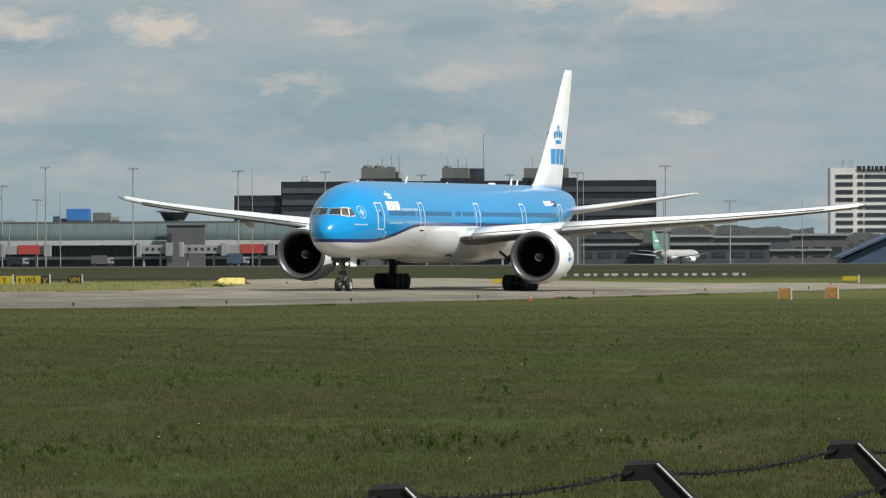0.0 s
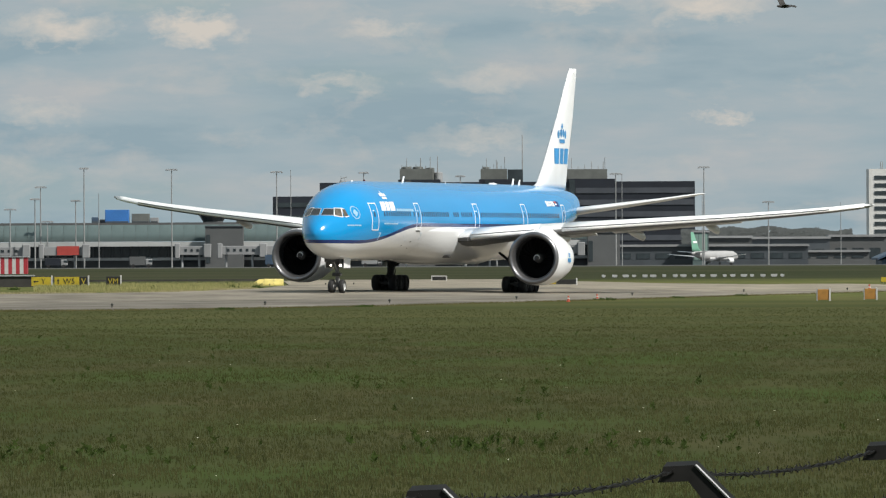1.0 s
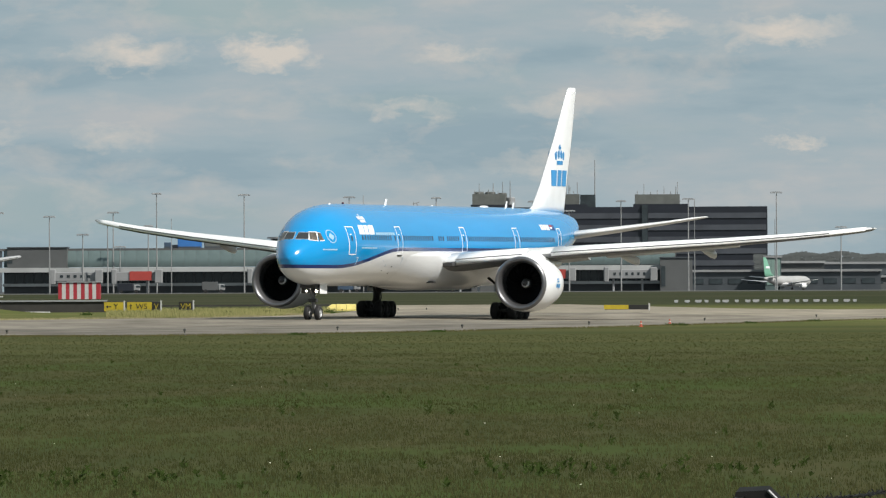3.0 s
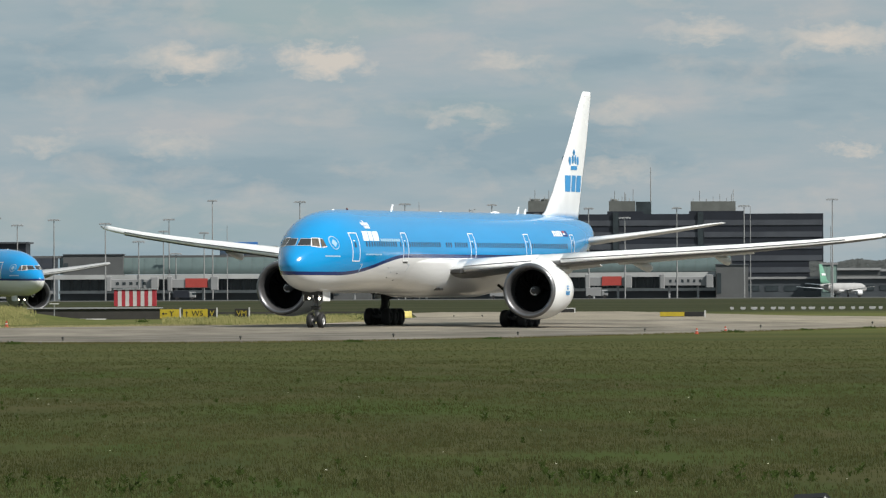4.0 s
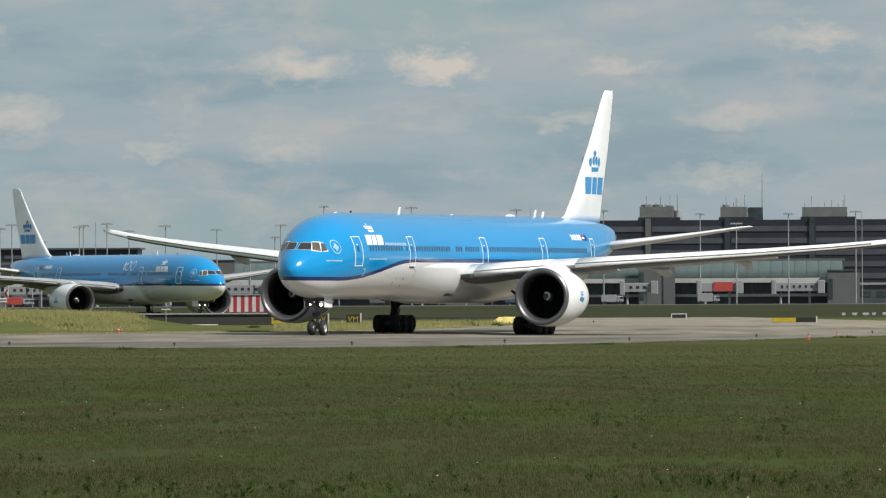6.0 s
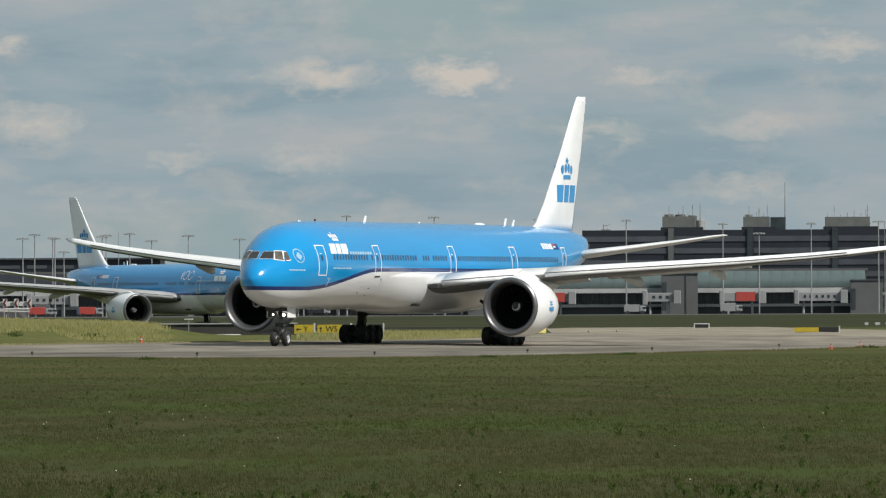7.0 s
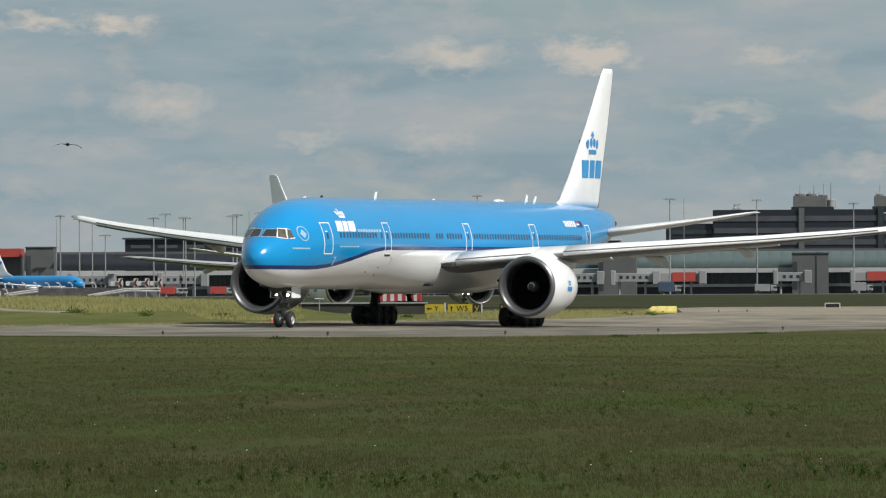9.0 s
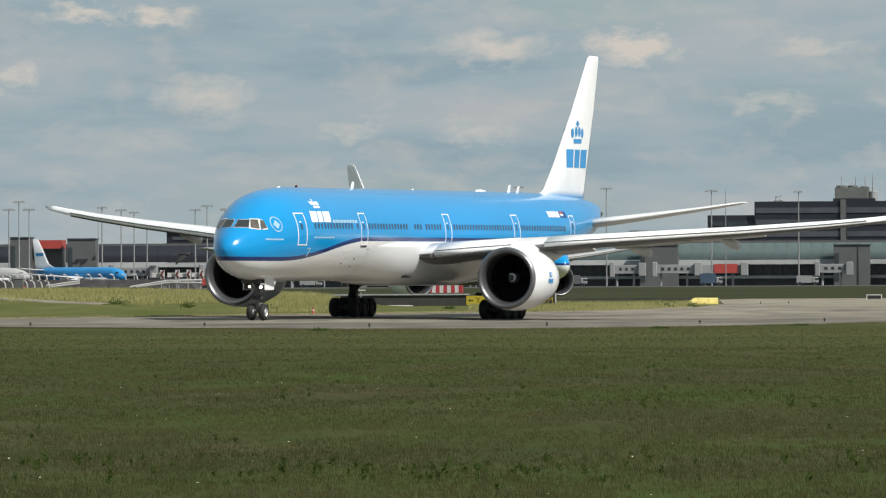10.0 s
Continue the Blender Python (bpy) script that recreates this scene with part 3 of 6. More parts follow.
def airliner(label, short=False):
    """A large twin-engined airliner on its wheels; x to its left, y towards its tail, its origin on the ground between the main wheels."""
    root = thing("airliner", label, "airliner", "airliners taxiing")
    spin, fans = [], []
    paint = M_PAINT_OLD if short else M_PAINT

    def S(s):
        """Station to local y. The short type lacks a plug before and one behind the wing."""
        if short:
            s = s - 5.3 * max(0.0, min(1.0, (s - 17.5) / 6.0)) - 4.9 * max(0.0, min(1.0, (s - 48.5) / 5.5))
            return s - (NOSE - 5.3)
        return s - NOSE

    def seat(bm):
        for v in bm.verts:
            v.co.y = S(v.co.y)
        return bm

    # hull
    secs, N = [], 48
    for s in [0.0, 0.03, 0.08, 0.15, 0.26, 0.4, 0.6, 0.85, 1.15, 1.5, 1.9, 2.35, 2.8, 3.3, 3.9, 4.5, 5.2, 6, 7, 8.2, 9.4, 10.5, 14, 17.5, 19, 20.5, 22, 23.5, 30, 36, 42, 48.5, 50, 51.5, 53.5, 55, 57, 59, 61, 63, 65, 67, 68.3, 69.5, 70.3, 71.0, 71.5, 71.8]:
        top, bot, w = hull_at(s)
        c, r = (top + bot) / 2, (top - bot) / 2
        secs.append([(w * math.cos(2 * math.pi * k / N), s, c + r * math.sin(2 * math.pi * k / N)) for k in range(N)])
    hull = part("fuselage", seat(bm_loft(secs)), paint, root, "light blue over white fuselage with a dark blue line", smooth=True)

    # wing-to-body fairing: it grows out of the hull's own curve and sinks back into it
    secs = []
    for s in [17.5 + 0.75 * k for k in range(14)] + [30, 33, 36, 38, 40, 42, 44, 46, 48, 49.5]:
        f = smooth01((s - 17.5) / 10.0) * (1 - smooth01((s - 38) / 11.5))
        w, zt, zb = 3.1 + 0.45 * f, 4.9 + 0.1 * f, 2.57 - 0.36 * f
        half = [(hull_x(s, 5.22) - 0.1, 5.22)]
        for k in range(25):
            a = math.pi / 2 * k / 24
            z = zt - (zt - zb) * math.sin(a) ** 1.1
            half.append(((1 - f) * max(0.0, hull_x(s, z) - 0.025) + f * w * math.cos(a) ** 0.66 if k < 24 else 0.0, z))
        secs.append([(x, s, z) for x, z in half] + [(-x, s, z) for x, z in half[-2::-1]])
    part("belly_fairing", seat(bm_loft(secs)), paint, root, smooth=True)

    for sd in (1, -1):
        # wing: root, kink, tip, raked end
        st = [(2.6, 25.7, 15.8, 4.25, 0.085), (4.6, 27.3, 14.2, 4.52, 0.085), (7.5, 29.3, 12.1, 4.86, 0.085), (10.6, 31.4, 10.0, 5.15, 0.09), (16.0, 35.0, 7.8, 5.62, 0.095),
              (22.0, 39.0, 5.7, 6.12, 0.105), (27.0, 42.2, 4.0, 6.62, 0.115), (29.6, 43.9, 3.2, 6.93, 0.125), (31.2, 45.0, 2.6, 7.16, 0.14), (31.9, 45.5, 2.1, 7.27, 0.14), (32.35, 46.1, 0.75, 7.36, 0.12)]
        if short:
            st = st[:7] + [(29.6, 43.9, 3.1, 6.90, 0.115), (30.3, 44.5, 2.6, 6.98, 0.10), (30.6, 45.0, 1.9, 7.02, 0.08)]
        st = [(x, le, ch, z, th * 1.12) for x, le, ch, z, th in st]
        bm = seat(bm_wing(st, side=sd))
        bm.normal_update()
        # down-facing faces take the darker grey, with shade painted in
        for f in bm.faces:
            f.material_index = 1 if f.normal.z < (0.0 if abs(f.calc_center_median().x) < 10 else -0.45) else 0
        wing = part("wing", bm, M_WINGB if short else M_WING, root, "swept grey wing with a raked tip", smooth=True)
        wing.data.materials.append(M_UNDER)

        def wing_at(x):
            for a, b in zip(st, st[1:]):
                if a[0] <= x <= b[0]:
                    f = (x - a[0]) / (b[0] - a[0])
                    return [a[k] + (b[k] - a[k]) * f for k in range(5)]
            return st[-1]

        # slats along the front, a little extended
        for xs in ((4.3, 6.4, 7.5, 8.7), (10.6, 13.4, 16.0, 19.2, 22.0, 24.6, 27.0, 29.5, 30.3) if short else (10.6, 13.4, 16.0, 19.2, 22.0, 24.6, 27.0, 29.5, 31.2, 31.85)):
            secs = []
            for x in xs:
                _, le, ch, z, th = wing_at(x)
                ring = []
                for c, up in ((0.17, 1), (0.12, 1), (0.075, 1), (0.04, 1), (0.015, 1), (0.004, 1), (0.004, -1), (0.016, -1), (0.022, -0.9), (0.04, 0.1), (0.10, 0.7), (0.15, 0.92)):
                    t = 5 * (0.2969 * math.sqrt(c) - 0.126 * c - 0.3516 * c ** 2 + 0.2843 * c ** 3) * (1.1 if up > 0 else 0.9)
                    ring.append((sd * x, le + c * ch * 1.05 - 0.16, z + th * ch * t * up - 0.07 + 0.10 * min(c / 0.1, 1.0) + 0.02))
                secs.append(ring)
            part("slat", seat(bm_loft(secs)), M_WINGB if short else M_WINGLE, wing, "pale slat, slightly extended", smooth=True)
        for xs in ((4.3, 6.4, 8.7), (10.6, 16.0, 22.0, 27.0, 29.4)):
            ws = [wing_at(x) for x in xs]
            part("slat_gap", seat(bm_tube([(sd * x, w[1] - 0.05, w[3] - 0.15 * w[4] * w[2] - 0.10) for x, w in zip(xs, ws)], 0.042, 6)), M_DARKGEAR, wing)
            part("slat_seam", seat(bm_tube([(sd * x, w[1] - 0.17 + 0.006 * w[2], w[3] + 0.10 * w[4] * w[2]) for x, w in zip(xs, ws)], 0.04, 6)), M_GEAR, wing)
        part("landing_light_recess", seat(bm_box(sd * 3.3, sd * 4.25, 26.55, 28.2, 4.05, 4.42, bevel=0.08)), M_DARKGEAR, wing)
        # flaps, part lowered
        for i0, i1, f0, f1 in ((1, 3, 0.0, 0.97), (3, 5, 0.1, 0.98)):
            secs = []
            for f in (f0, f1):
                a, b = st[i0], st[i1]
                x, le, ch, z = [a[k] + (b[k] - a[k]) * f for k in range(4)]
                secs.append([(sd * x, le + ch * 0.93 + dy * ch * 0.16, z - 0.12 + dz * ch * 0.16) for dy, dz in ((-0.2, -0.05), (0.0, 0.08), (0.4, 0.05), (1.0, -0.20), (0.4, -0.08), (0.0, -0.10))])
            part("flap", seat(bm_loft(secs)), M_WING, wing, smooth=False)
        for x in (14.2, 19.9):
            for i in range(len(st) - 1):
                if st[i][0] <= x <= st[i + 1][0]:
                    f = (x - st[i][0]) / (st[i + 1][0] - st[i][0])
                    le, ch, z = [st[i][k] + (st[i + 1][k] - st[i][k]) * f for k in (1, 2, 3)]
            secs = []
            for t, r in ((0, 0.04), (0.2, 0.14), (0.45, 0.23), (0.7, 0.30), (0.88, 0.30), (0.97, 0.20), (1, 0.05)):
                cy, cz = le + ch * 0.50 + t * (ch * 0.42 + 1.3), z - 0.16 - 0.045 * ch - 0.34 * t
                secs.append([(sd * x + 0.55 * r * math.cos(a), cy, cz + 1.15 * r * math.sin(a)) for a in [math.pi * k / 5 for k in range(10)]])
            part("flap_track_fairing", seat(bm_loft(secs)), M_WING, wing, smooth=True)
        part("tip_light", seat(bm_box(sd * (st[-1][0] - 0.25), sd * (st[-1][0] - 0.05), st[-1][1] - 0.15, st[-1][1] + 0.2, st[-1][3] - 0.04, st[-1][3] + 0.08)), M_STEEL, wing)

        # engine
        ex, ez, e0 = sd * 9.87, 2.84, 25.75
        prof = [(1.0, 1.60), (0.62, 1.60), (0.3, 1.66), (0.09, 1.77), (0.0, 1.88), (0.05, 1.98), (0.25, 2.08)]
        nac = part("engine_nacelle", seat(bm_revolve([(0.25, 2.08), (0.7, 2.14), (1.5, 2.18), (2.6, 2.17), (3.8, 2.07), (5.0, 1.86), (6.0, 1.66), (6.0, 1.60), (5.0, 1.7)], ex, ez, 48, y0=e0)), M_WHITE, root, "large white engine nacelle", smooth=True)
        part("inlet_lip", seat(bm_revolve(prof[1:], ex, ez, 48, y0=e0)), M_LIP, nac, "bare metal inlet lip", smooth=True)
        part("inlet_duct", seat(bm_revolve([(0.62, 1.60), (1.0, 1.60), (1.9, 1.64), (3.5, 1.6), (3.5, 0.2)], ex, ez, 40, y0=e0)), M_DUCT, nac, smooth=True)
        part("engine_core", seat(bm_revolve([(5.0, 1.3), (6.4, 1.05), (7.6, 0.75), (7.6, 0.6), (7.0, 0.45), (8.6, 0.1)], ex, ez, 28, y0=e0)), M_CORE, nac, "bare metal exhaust core", smooth=True)
        # fan: a hub with a white swirl, and separate curved blades, turning about its own axis
        bm = bm_revolve([(-0.80, 0.01), (-0.70, 0.13), (-0.45, 0.27), (-0.12, 0.38), (0.25, 0.44)], 0, 0, 24)
        n1 = len(bm.faces)
        prev = None
        for k in range(15):
            a, r = radians(20 + 20 * k), 0.13 + 0.19 * k / 14
            yy = -0.78 + 0.36 * (r / 0.27) - 0.07
            cur = [bm.verts.new((q * math.cos(a), yy + (q - r) * 1.4, q * math.sin(a))) for q in (r - 0.05, r + 0.05)]
            if prev:
                bm.faces.new((prev[0], prev[1], cur[1], cur[0]))
            prev = cur
        bm.faces.ensure_lookup_table()
        for f in bm.faces[n1:]:
            f.material_index = 1
        fan = part("fan", bm, M_SPIN, root, "dark fan spinner with a white swirl", smooth=True)
        fan.data.materials.append(M_WHITE_MARK)
        bm = bmesh.new()
        rows = []
        for i in range(6):
            r = 0.38 + (1.62 - 0.38) * i / 5
            sweep = 0.22 * math.sin(i / 5 * math.pi) - 0.10 * i / 5
            tw = 0.08 + 0.12 * i / 5
            rows.append([bm.verts.new((r * math.cos(sweep + e * tw), 0.35 * e * (1 - 0.5 * i / 5), r * math.sin(sweep + e * tw))) for e in (-1, 0, 1)])
        for p, q in zip(rows, rows[1:]):
            for e in range(2):
                bm.faces.new((p[e], p[e + 1], q[e + 1], q[e]))
        blade = part("fan_blade", bm, M_FAN, fan, smooth=True)
        for k in range(1, 22):
            shared("fan_blade", blade.data, fan, Matrix.Rotation(2 * math.pi * k / 22, 4, "Y"))
        fan.location = (ex, S(e0 + 1.75), ez)
        fans.append((fan, fan.location.copy()))
        secs = []
        for s, w, z0, z1 in ((e0 + 1.6, 0.06, ez + 2.05, ez + 2.25), (e0 + 2.6, 0.26, ez + 1.9, ez + 2.50), (e0 + 4.6, 0.30, ez + 1.6, ez + 2.35), (e0 + 7.0, 0.28, ez + 1.0, ez + 1.9), (e0 + 9.0, 0.2, ez + 1.2, ez + 1.8), (e0 + 10.5, 0.06, ez + 1.45, ez + 1.7)):
            secs.append([(ex + w * dx, s, z0 + (z1 - z0) * dz) for dx, dz in ((-1, 0), (-1, 0.8), (-0.4, 1), (0.4, 1), (1, 0.8), (1, 0))])
        part("pylon", seat(bm_loft(secs)), M_WHITE, root, smooth=True)
        # mark on the outer side of the cowl
        for dy0, dy1, z0, z1 in ((2.5, 2.75, -0.30, 0.0), (2.82, 3.02, -0.30, 0.0), (3.09, 3.4, -0.30, 0.0), (2.72, 3.18, 0.12, 0.22), (2.72, 2.84, 0.27, 0.42), (2.89, 3.01, 0.27, 0.42), (3.06, 3.18, 0.27, 0.42)):
            bm = bmesh.new()
            r = 2.185
            q = [bm.verts.new((ex + sd * math.sqrt(r * r - zz * zz), e0 + yy, ez + zz)) for yy, zz in ((dy0, z0), (dy1, z0), (dy1, z1), (dy0, z1))]
            bm.faces.new(q if sd > 0 else q[::-1])
            part("cowl_mark", seat(bm), M_BLUE_MARK, nac)

        # tailplane
        tail = part("tailplane", seat(bm_wing([(0.9, 63.4, 6.9, 6.48, 0.10), (4.0, 66.0, 5.4, 6.98, 0.10), (8.0, 69.1, 3.5, 7.66, 0.09), (10.2, 70.9, 2.4, 8.08, 0.09), (10.9, 71.8, 1.4, 8.22, 0.08)], side=sd)), M_WING, root, "grey swept tailplane", smooth=True)

        # main gear: a six-wheeled bogie
        gx = sd * 5.49
        gear = part("main_gear", bm_tube([(gx, 0, 0.66), (gx, 0.05, 2.2), (gx + sd * 0.2, 0.1, 3.9)], [0.24, 0.30, 0.36], 14), M_DARKGEAR, root, "dark six-wheel main landing gear", smooth=True)
        part("bogie_beam", bm_tube([(gx, -1.55, 0.66), (gx, 1.55, 0.66)], 0.17, 10), M_DARKGEAR, gear)
        part("drag_brace", bm_tube([(gx, 0.1, 1.7), (gx, -1.7, 3.4)], 0.11, 8), M_DARKGEAR, gear)
        part("side_brace", bm_tube([(gx, 0.0, 1.8), (gx - sd * 1.9, 0.3, 3.2)], 0.11, 8), M_DARKGEAR, gear)
        part("torque_link", bm_tube([(gx, -0.35, 0.85), (gx, -0.75, 1.35), (gx, -0.3, 1.9)], 0.10, 6), M_DARKGEAR, gear)
        part("hose_bundle", bm_tube([(gx + 0.3, -0.2, 0.9), (gx + 0.5, -0.3, 1.6), (gx + 0.3, -0.1, 2.5)], 0.05, 6), M_DARKGEAR, gear)
        part("gear_door", bm_box(gx + sd * 0.42, gx + sd * 0.50, -0.9, 1.0, 2.05, 3.55, bevel=0.02), M_WHITE, gear)
        part("hydraulic_box", bm_box(gx - 0.95, gx + 0.75, -0.55, 0.6, 2.35, 2.95, bevel=0.08), M_DARKGEAR, gear)
        for k in (-1, 0, 1):
            part("axle", bm_tube([(gx - 0.9, 1.47 * k, 0.66), (gx + 0.9, 1.47 * k, 0.66)], 0.09, 8), M_DARKGEAR, gear)
            for e in (-0.70, 0.70):
                w = wheel(gear, gx + e, 1.47 * k, 0.66, 0.58, M_DARKGEAR)
                spin.append((w, w.location.copy(), 0.66))

        # doors, with their outlines
        for k, (s, z0, z1, wd) in enumerate(((5.95, 4.92, 7.05, 1.22), (16.5, 4.95, 7.1, 1.22), (32.3, 4.97, 7.12, 1.22), (45.8, 5.0, 7.14, 1.22), (57.9, 5.15, 7.15, 1.05))):
            if short and k == 2:
                continue
            part("door", seat(bm_frame(s, s + wd, z0, z1, sd, 0.065)), M_WHITE_MARK, hull, "white outline of a cabin door")
            part("door_window", seat(bm_patch(s + 0.45, s + 0.68, z0 + 1.05, z0 + 1.42, sd, 0.02, 1, 2)), M_CABIN, hull)
            part("door_handle", seat(bm_patch(s + 0.35, s + 0.6, z0 + 1.5, z0 + 1.56, sd, 0.02, 1, 1)), M_WHITE_MARK, hull)
            if k in (1, 2):
                part("door_sill", seat(bm_patch(s + 0.1, s + wd - 0.1, z0 - 0.12, z0 - 0.02, sd, 0.03, 1, 1)), M_DARKGEAR, hull)
        # cabin windows share one mesh
        wm = bmesh.new()
        ring = [(0.5 * 0.27 * math.copysign(abs(math.cos(a)) ** 0.6, math.cos(a)), 0.5 * 0.40 * math.copysign(abs(math.sin(a)) ** 0.6, math.sin(a))) for a in [2 * math.pi * k / 12 for k in range(12)]]
        f0 = [wm.verts.new((sd * 0.015, y, z)) for y, z in ring]
        b0 = [wm.verts.new((-sd * 0.02, y, z)) for y, z in ring]
        wm.faces.new(f0)
        for k in range(12):
            wm.faces.new((f0[k], f0[(k + 1) % 12], b0[(k + 1) % 12], b0[k]))
        bmesh.ops.recalc_face_normals(wm, faces=wm.faces[:])
        wme = bpy.data.meshes.new("cabin_window")
        wm.to_mesh(wme)
        wm.free()
        wme.materials.append(M_CABIN)
        s = 8.5
        while s < 56.6:
            free = all(not (d - 0.35 < s < d + 1.45) for d in (5.95, 16.5, 32.3, 45.8, 57.9)) and not 15.0 < s < 15.7 and not 25.2 < s < 26.1 and not 27.9 < s < 28.6
            if short and (17.6 < s < 23.4 or 48.6 < s < 53.4):
                free = False
            if free:
                z = 6.22
                x = hull_x(s, z)
                lean = math.degrees(math.asin((z - 5.65) / 3.1)) * sd
                shared("cabin_window", wme, hull, pose(sd * x, S(s), z, 0, -lean, 0))
            s += 0.533

        # titles: plain white and blue blocks, not letters
        def put(name, y0, y1, z0, z1, material, parent, sd=sd, slant=0.0):
            part(name, seat(bm_patch(y0, y1, z0, z1, sd, 0.018, 2, 3, slant=slant)), material, parent)

        t0 = 8.05 if not short else 9.6
        for y0, y1 in ((0.0, 0.95), (1.12, 1.82), (2.0, 3.15)):
            put("title_block", t0 + y0, t0 + y1, 6.46, 7.16, M_WHITE_MARK, hull, slant=0.28)
        crown(hull, t0 + 1.75, 7.37, 0.46, put, M_WHITE_MARK)
        if short:
            put("anniversary_numeral", 24.05 if sd > 0 else 27.45, 24.20 if sd > 0 else 27.60, 6.75, 7.75, M_WHITE_MARK, hull, slant=0.1)
            for cy in (25.1, 26.5):
                part("anniversary_numeral", seat(bm_ring(cy, 7.25, 0.62, 0.13, sd, lambda a, b: hull_x(a, b, 0.02))), M_WHITE_MARK, hull)
        for k in range(9):
            put("title_bar", t0 + 3.5 + 0.5 * k, t0 + 3.9 + 0.5 * k, 6.43, 6.63, M_FAINT, hull)
        for k in range(6):
            put("small_print", 8.2 + 0.57 * k, 8.68 + 0.57 * k, 5.40, 5.50, M_FAINT, hull)
            put("small_print", 2.66 + 0.28 * k, 2.90 + 0.28 * k, 5.25, 5.35, M_FAINT, hull)
        part("round_emblem", seat(bm_ring(3.88, 6.28, 0.50, 0.07, sd, lambda a, b: hull_x(a, b, 0.02))), M_FAINT, hull)
        for ey, ez in ((3.88, 6.42), (3.74, 6.26), (4.02, 6.26), (3.88, 6.12)):
            part("emblem_swirl", seat(bm_ring(ey, ez, 0.15, 0.148, sd, lambda a, b: hull_x(a, b, 0.022), 4)), M_FAINT, hull)
        for k in range(5):
            put("registration_bar", 53.6 + 0.50 * k, 53.95 + 0.50 * k, 7.0, 7.42, M_WHITE_MARK, hull)
        put("flag_patch", 56.25, 56.85, 7.24, 7.42, M_RED, hull)
        put("flag_patch", 56.25, 56.85, 7.12, 7.235, M_WHITE_MARK, hull)
        put("flag_patch", 56.25, 56.85, 6.98, 7.115, M_NAVY, hull)
        put("flag_patch", 57.0, 57.45, 6.98, 7.42, M_NAVY, hull)
        for ny, ink in ((7.45, M_FAINT), (17.85, M_GREY_MARK)):
            put("number_mark", ny, ny + 0.42, 4.68, 4.76, ink, hull)
            put("number_mark", ny + 0.14, ny + 0.24, 4.20, 4.68, ink, hull, slant=0.36)
        # cockpit panes, each in its frame
        for cs, rim, edge, glass, lbl in ((((0.09, 6.07), (0.93, 6.07), (0.80, 6.55), (0.13, 6.55)), 0.035, M_GREY_MARK, M_PANE, "dark cockpit windscreen pane"),
                                          (((1.03, 6.05), (1.48, 5.96), (1.22, 6.57), (0.83, 6.58)), 0.055, M_WHITE_MARK, M_SIDEPANE, "cockpit side pane with a pale frame"),
                                          (((1.56, 5.96), (1.77, 6.01), (1.49, 6.50), (1.30, 6.56)), 0.055, M_WHITE_MARK, M_SIDEPANE, "rear cockpit side pane with a pale frame")):
            part("window_surround", seat(bm_pane(cs, sd, 0.008, rim)), edge, hull, smooth=True)
            part("cockpit_window", seat(bm_pane(cs, sd, 0.022)), glass, hull, lbl, smooth=True)
        # pack inlet under the wing root and small vents
        part("pack_inlet", seat(bm_box(sd * 2.3, sd * 2.95, 25.7, 26.3, 2.78, 2.98, bevel=0.05)), M_DARKGEAR, root)
        for s, z in ((13.6, 4.45), (14.6, 4.1), (16.2, 4.0), (16.4, 3.5), (14.4, 3.7)):
            put("vent", s, s + 0.20, z, z + 0.08, M_GREY_MARK if z > 4.0 else M_DARKGEAR, hull)

    # fin
    cut = 0.92 if short else 1.0
    fin = part("fin", seat(bm_wing([(x, le, ch, 8.4 + (z - 8.4) * cut, th) for x, le, ch, z, th in [(0, 58.2, 10.2, 8.40, 0.055), (0, 60.0, 8.6, 8.95, 0.09), (0, 61.9, 7.15, 10.6, 0.095), (0, 65.6, 4.75, 14.5, 0.09), (0, 68.75, 2.55, 18.25, 0.085), (0, 69.25, 1.95, 18.64, 0.06)]], vertical=True)), M_WHITE, root, "tall white tail fin with blue marks", smooth=True)

    def fin_x(s, z):
        f = max(0.0, min(1.0, (z - 10.6) / 7.6))
        le, ch = 61.9 + 6.85 * f, 7.15 - 4.6 * f
        c = max(0.02, min(0.98, (s - le) / ch))
        t = 5 * (0.2969 * math.sqrt(c) - 0.126 * c - 0.3516 * c ** 2 + 0.2843 * c ** 3 - 0.1015 * c ** 4)
        return 0.092 * ch * t * 1.1 + 0.03

    for sd in (1, -1):
        def put_fin(name, y0, y1, z0, z1, material, parent, sd=sd, lean=0.0):
            bm = bmesh.new()
            q = [bm.verts.new((sd * fin_x(y, z), y, 8.4 + (z - 8.4) * cut)) for y, z in ((y0, z0), ((y0 + y1) / 2, z0), (y1, z0), (y1 + lean, z1), ((y0 + y1) / 2 + lean, z1), (y0 + lean, z1))]
            for f in ((0, 1, 4, 5), (1, 2, 3, 4)):
                w = [q[i] for i in f]
                bm.faces.new(w if sd > 0 else w[::-1])
            part(name, seat(bm), material, parent)

        for y0, y1 in ((63.75, 65.15), (65.45, 66.65), (66.95, 68.55)):
            put_fin("fin_block", y0, y1, 10.58, 11.88, M_BLUE_MARK, fin, lean=0.16)
        put_fin("crown_bar", 65.35, 67.15, 12.32, 12.64, M_BLUE_MARK, fin)
        for k in range(4):
            bm = bmesh.new()
            cy, cz = 65.20 + 0.70 * k, 13.05 + (0.10 if k in (1, 2) else 0.0)
            q = [bm.verts.new((sd * fin_x(cy, cz), cy + 0.27 * math.cos(a), 8.4 + (cz + 0.36 * math.sin(a) - 8.4) * cut)) for a in [2 * math.pi * j / 10 for j in range(10)]]
            bm.faces.new(q if sd > 0 else q[::-1])
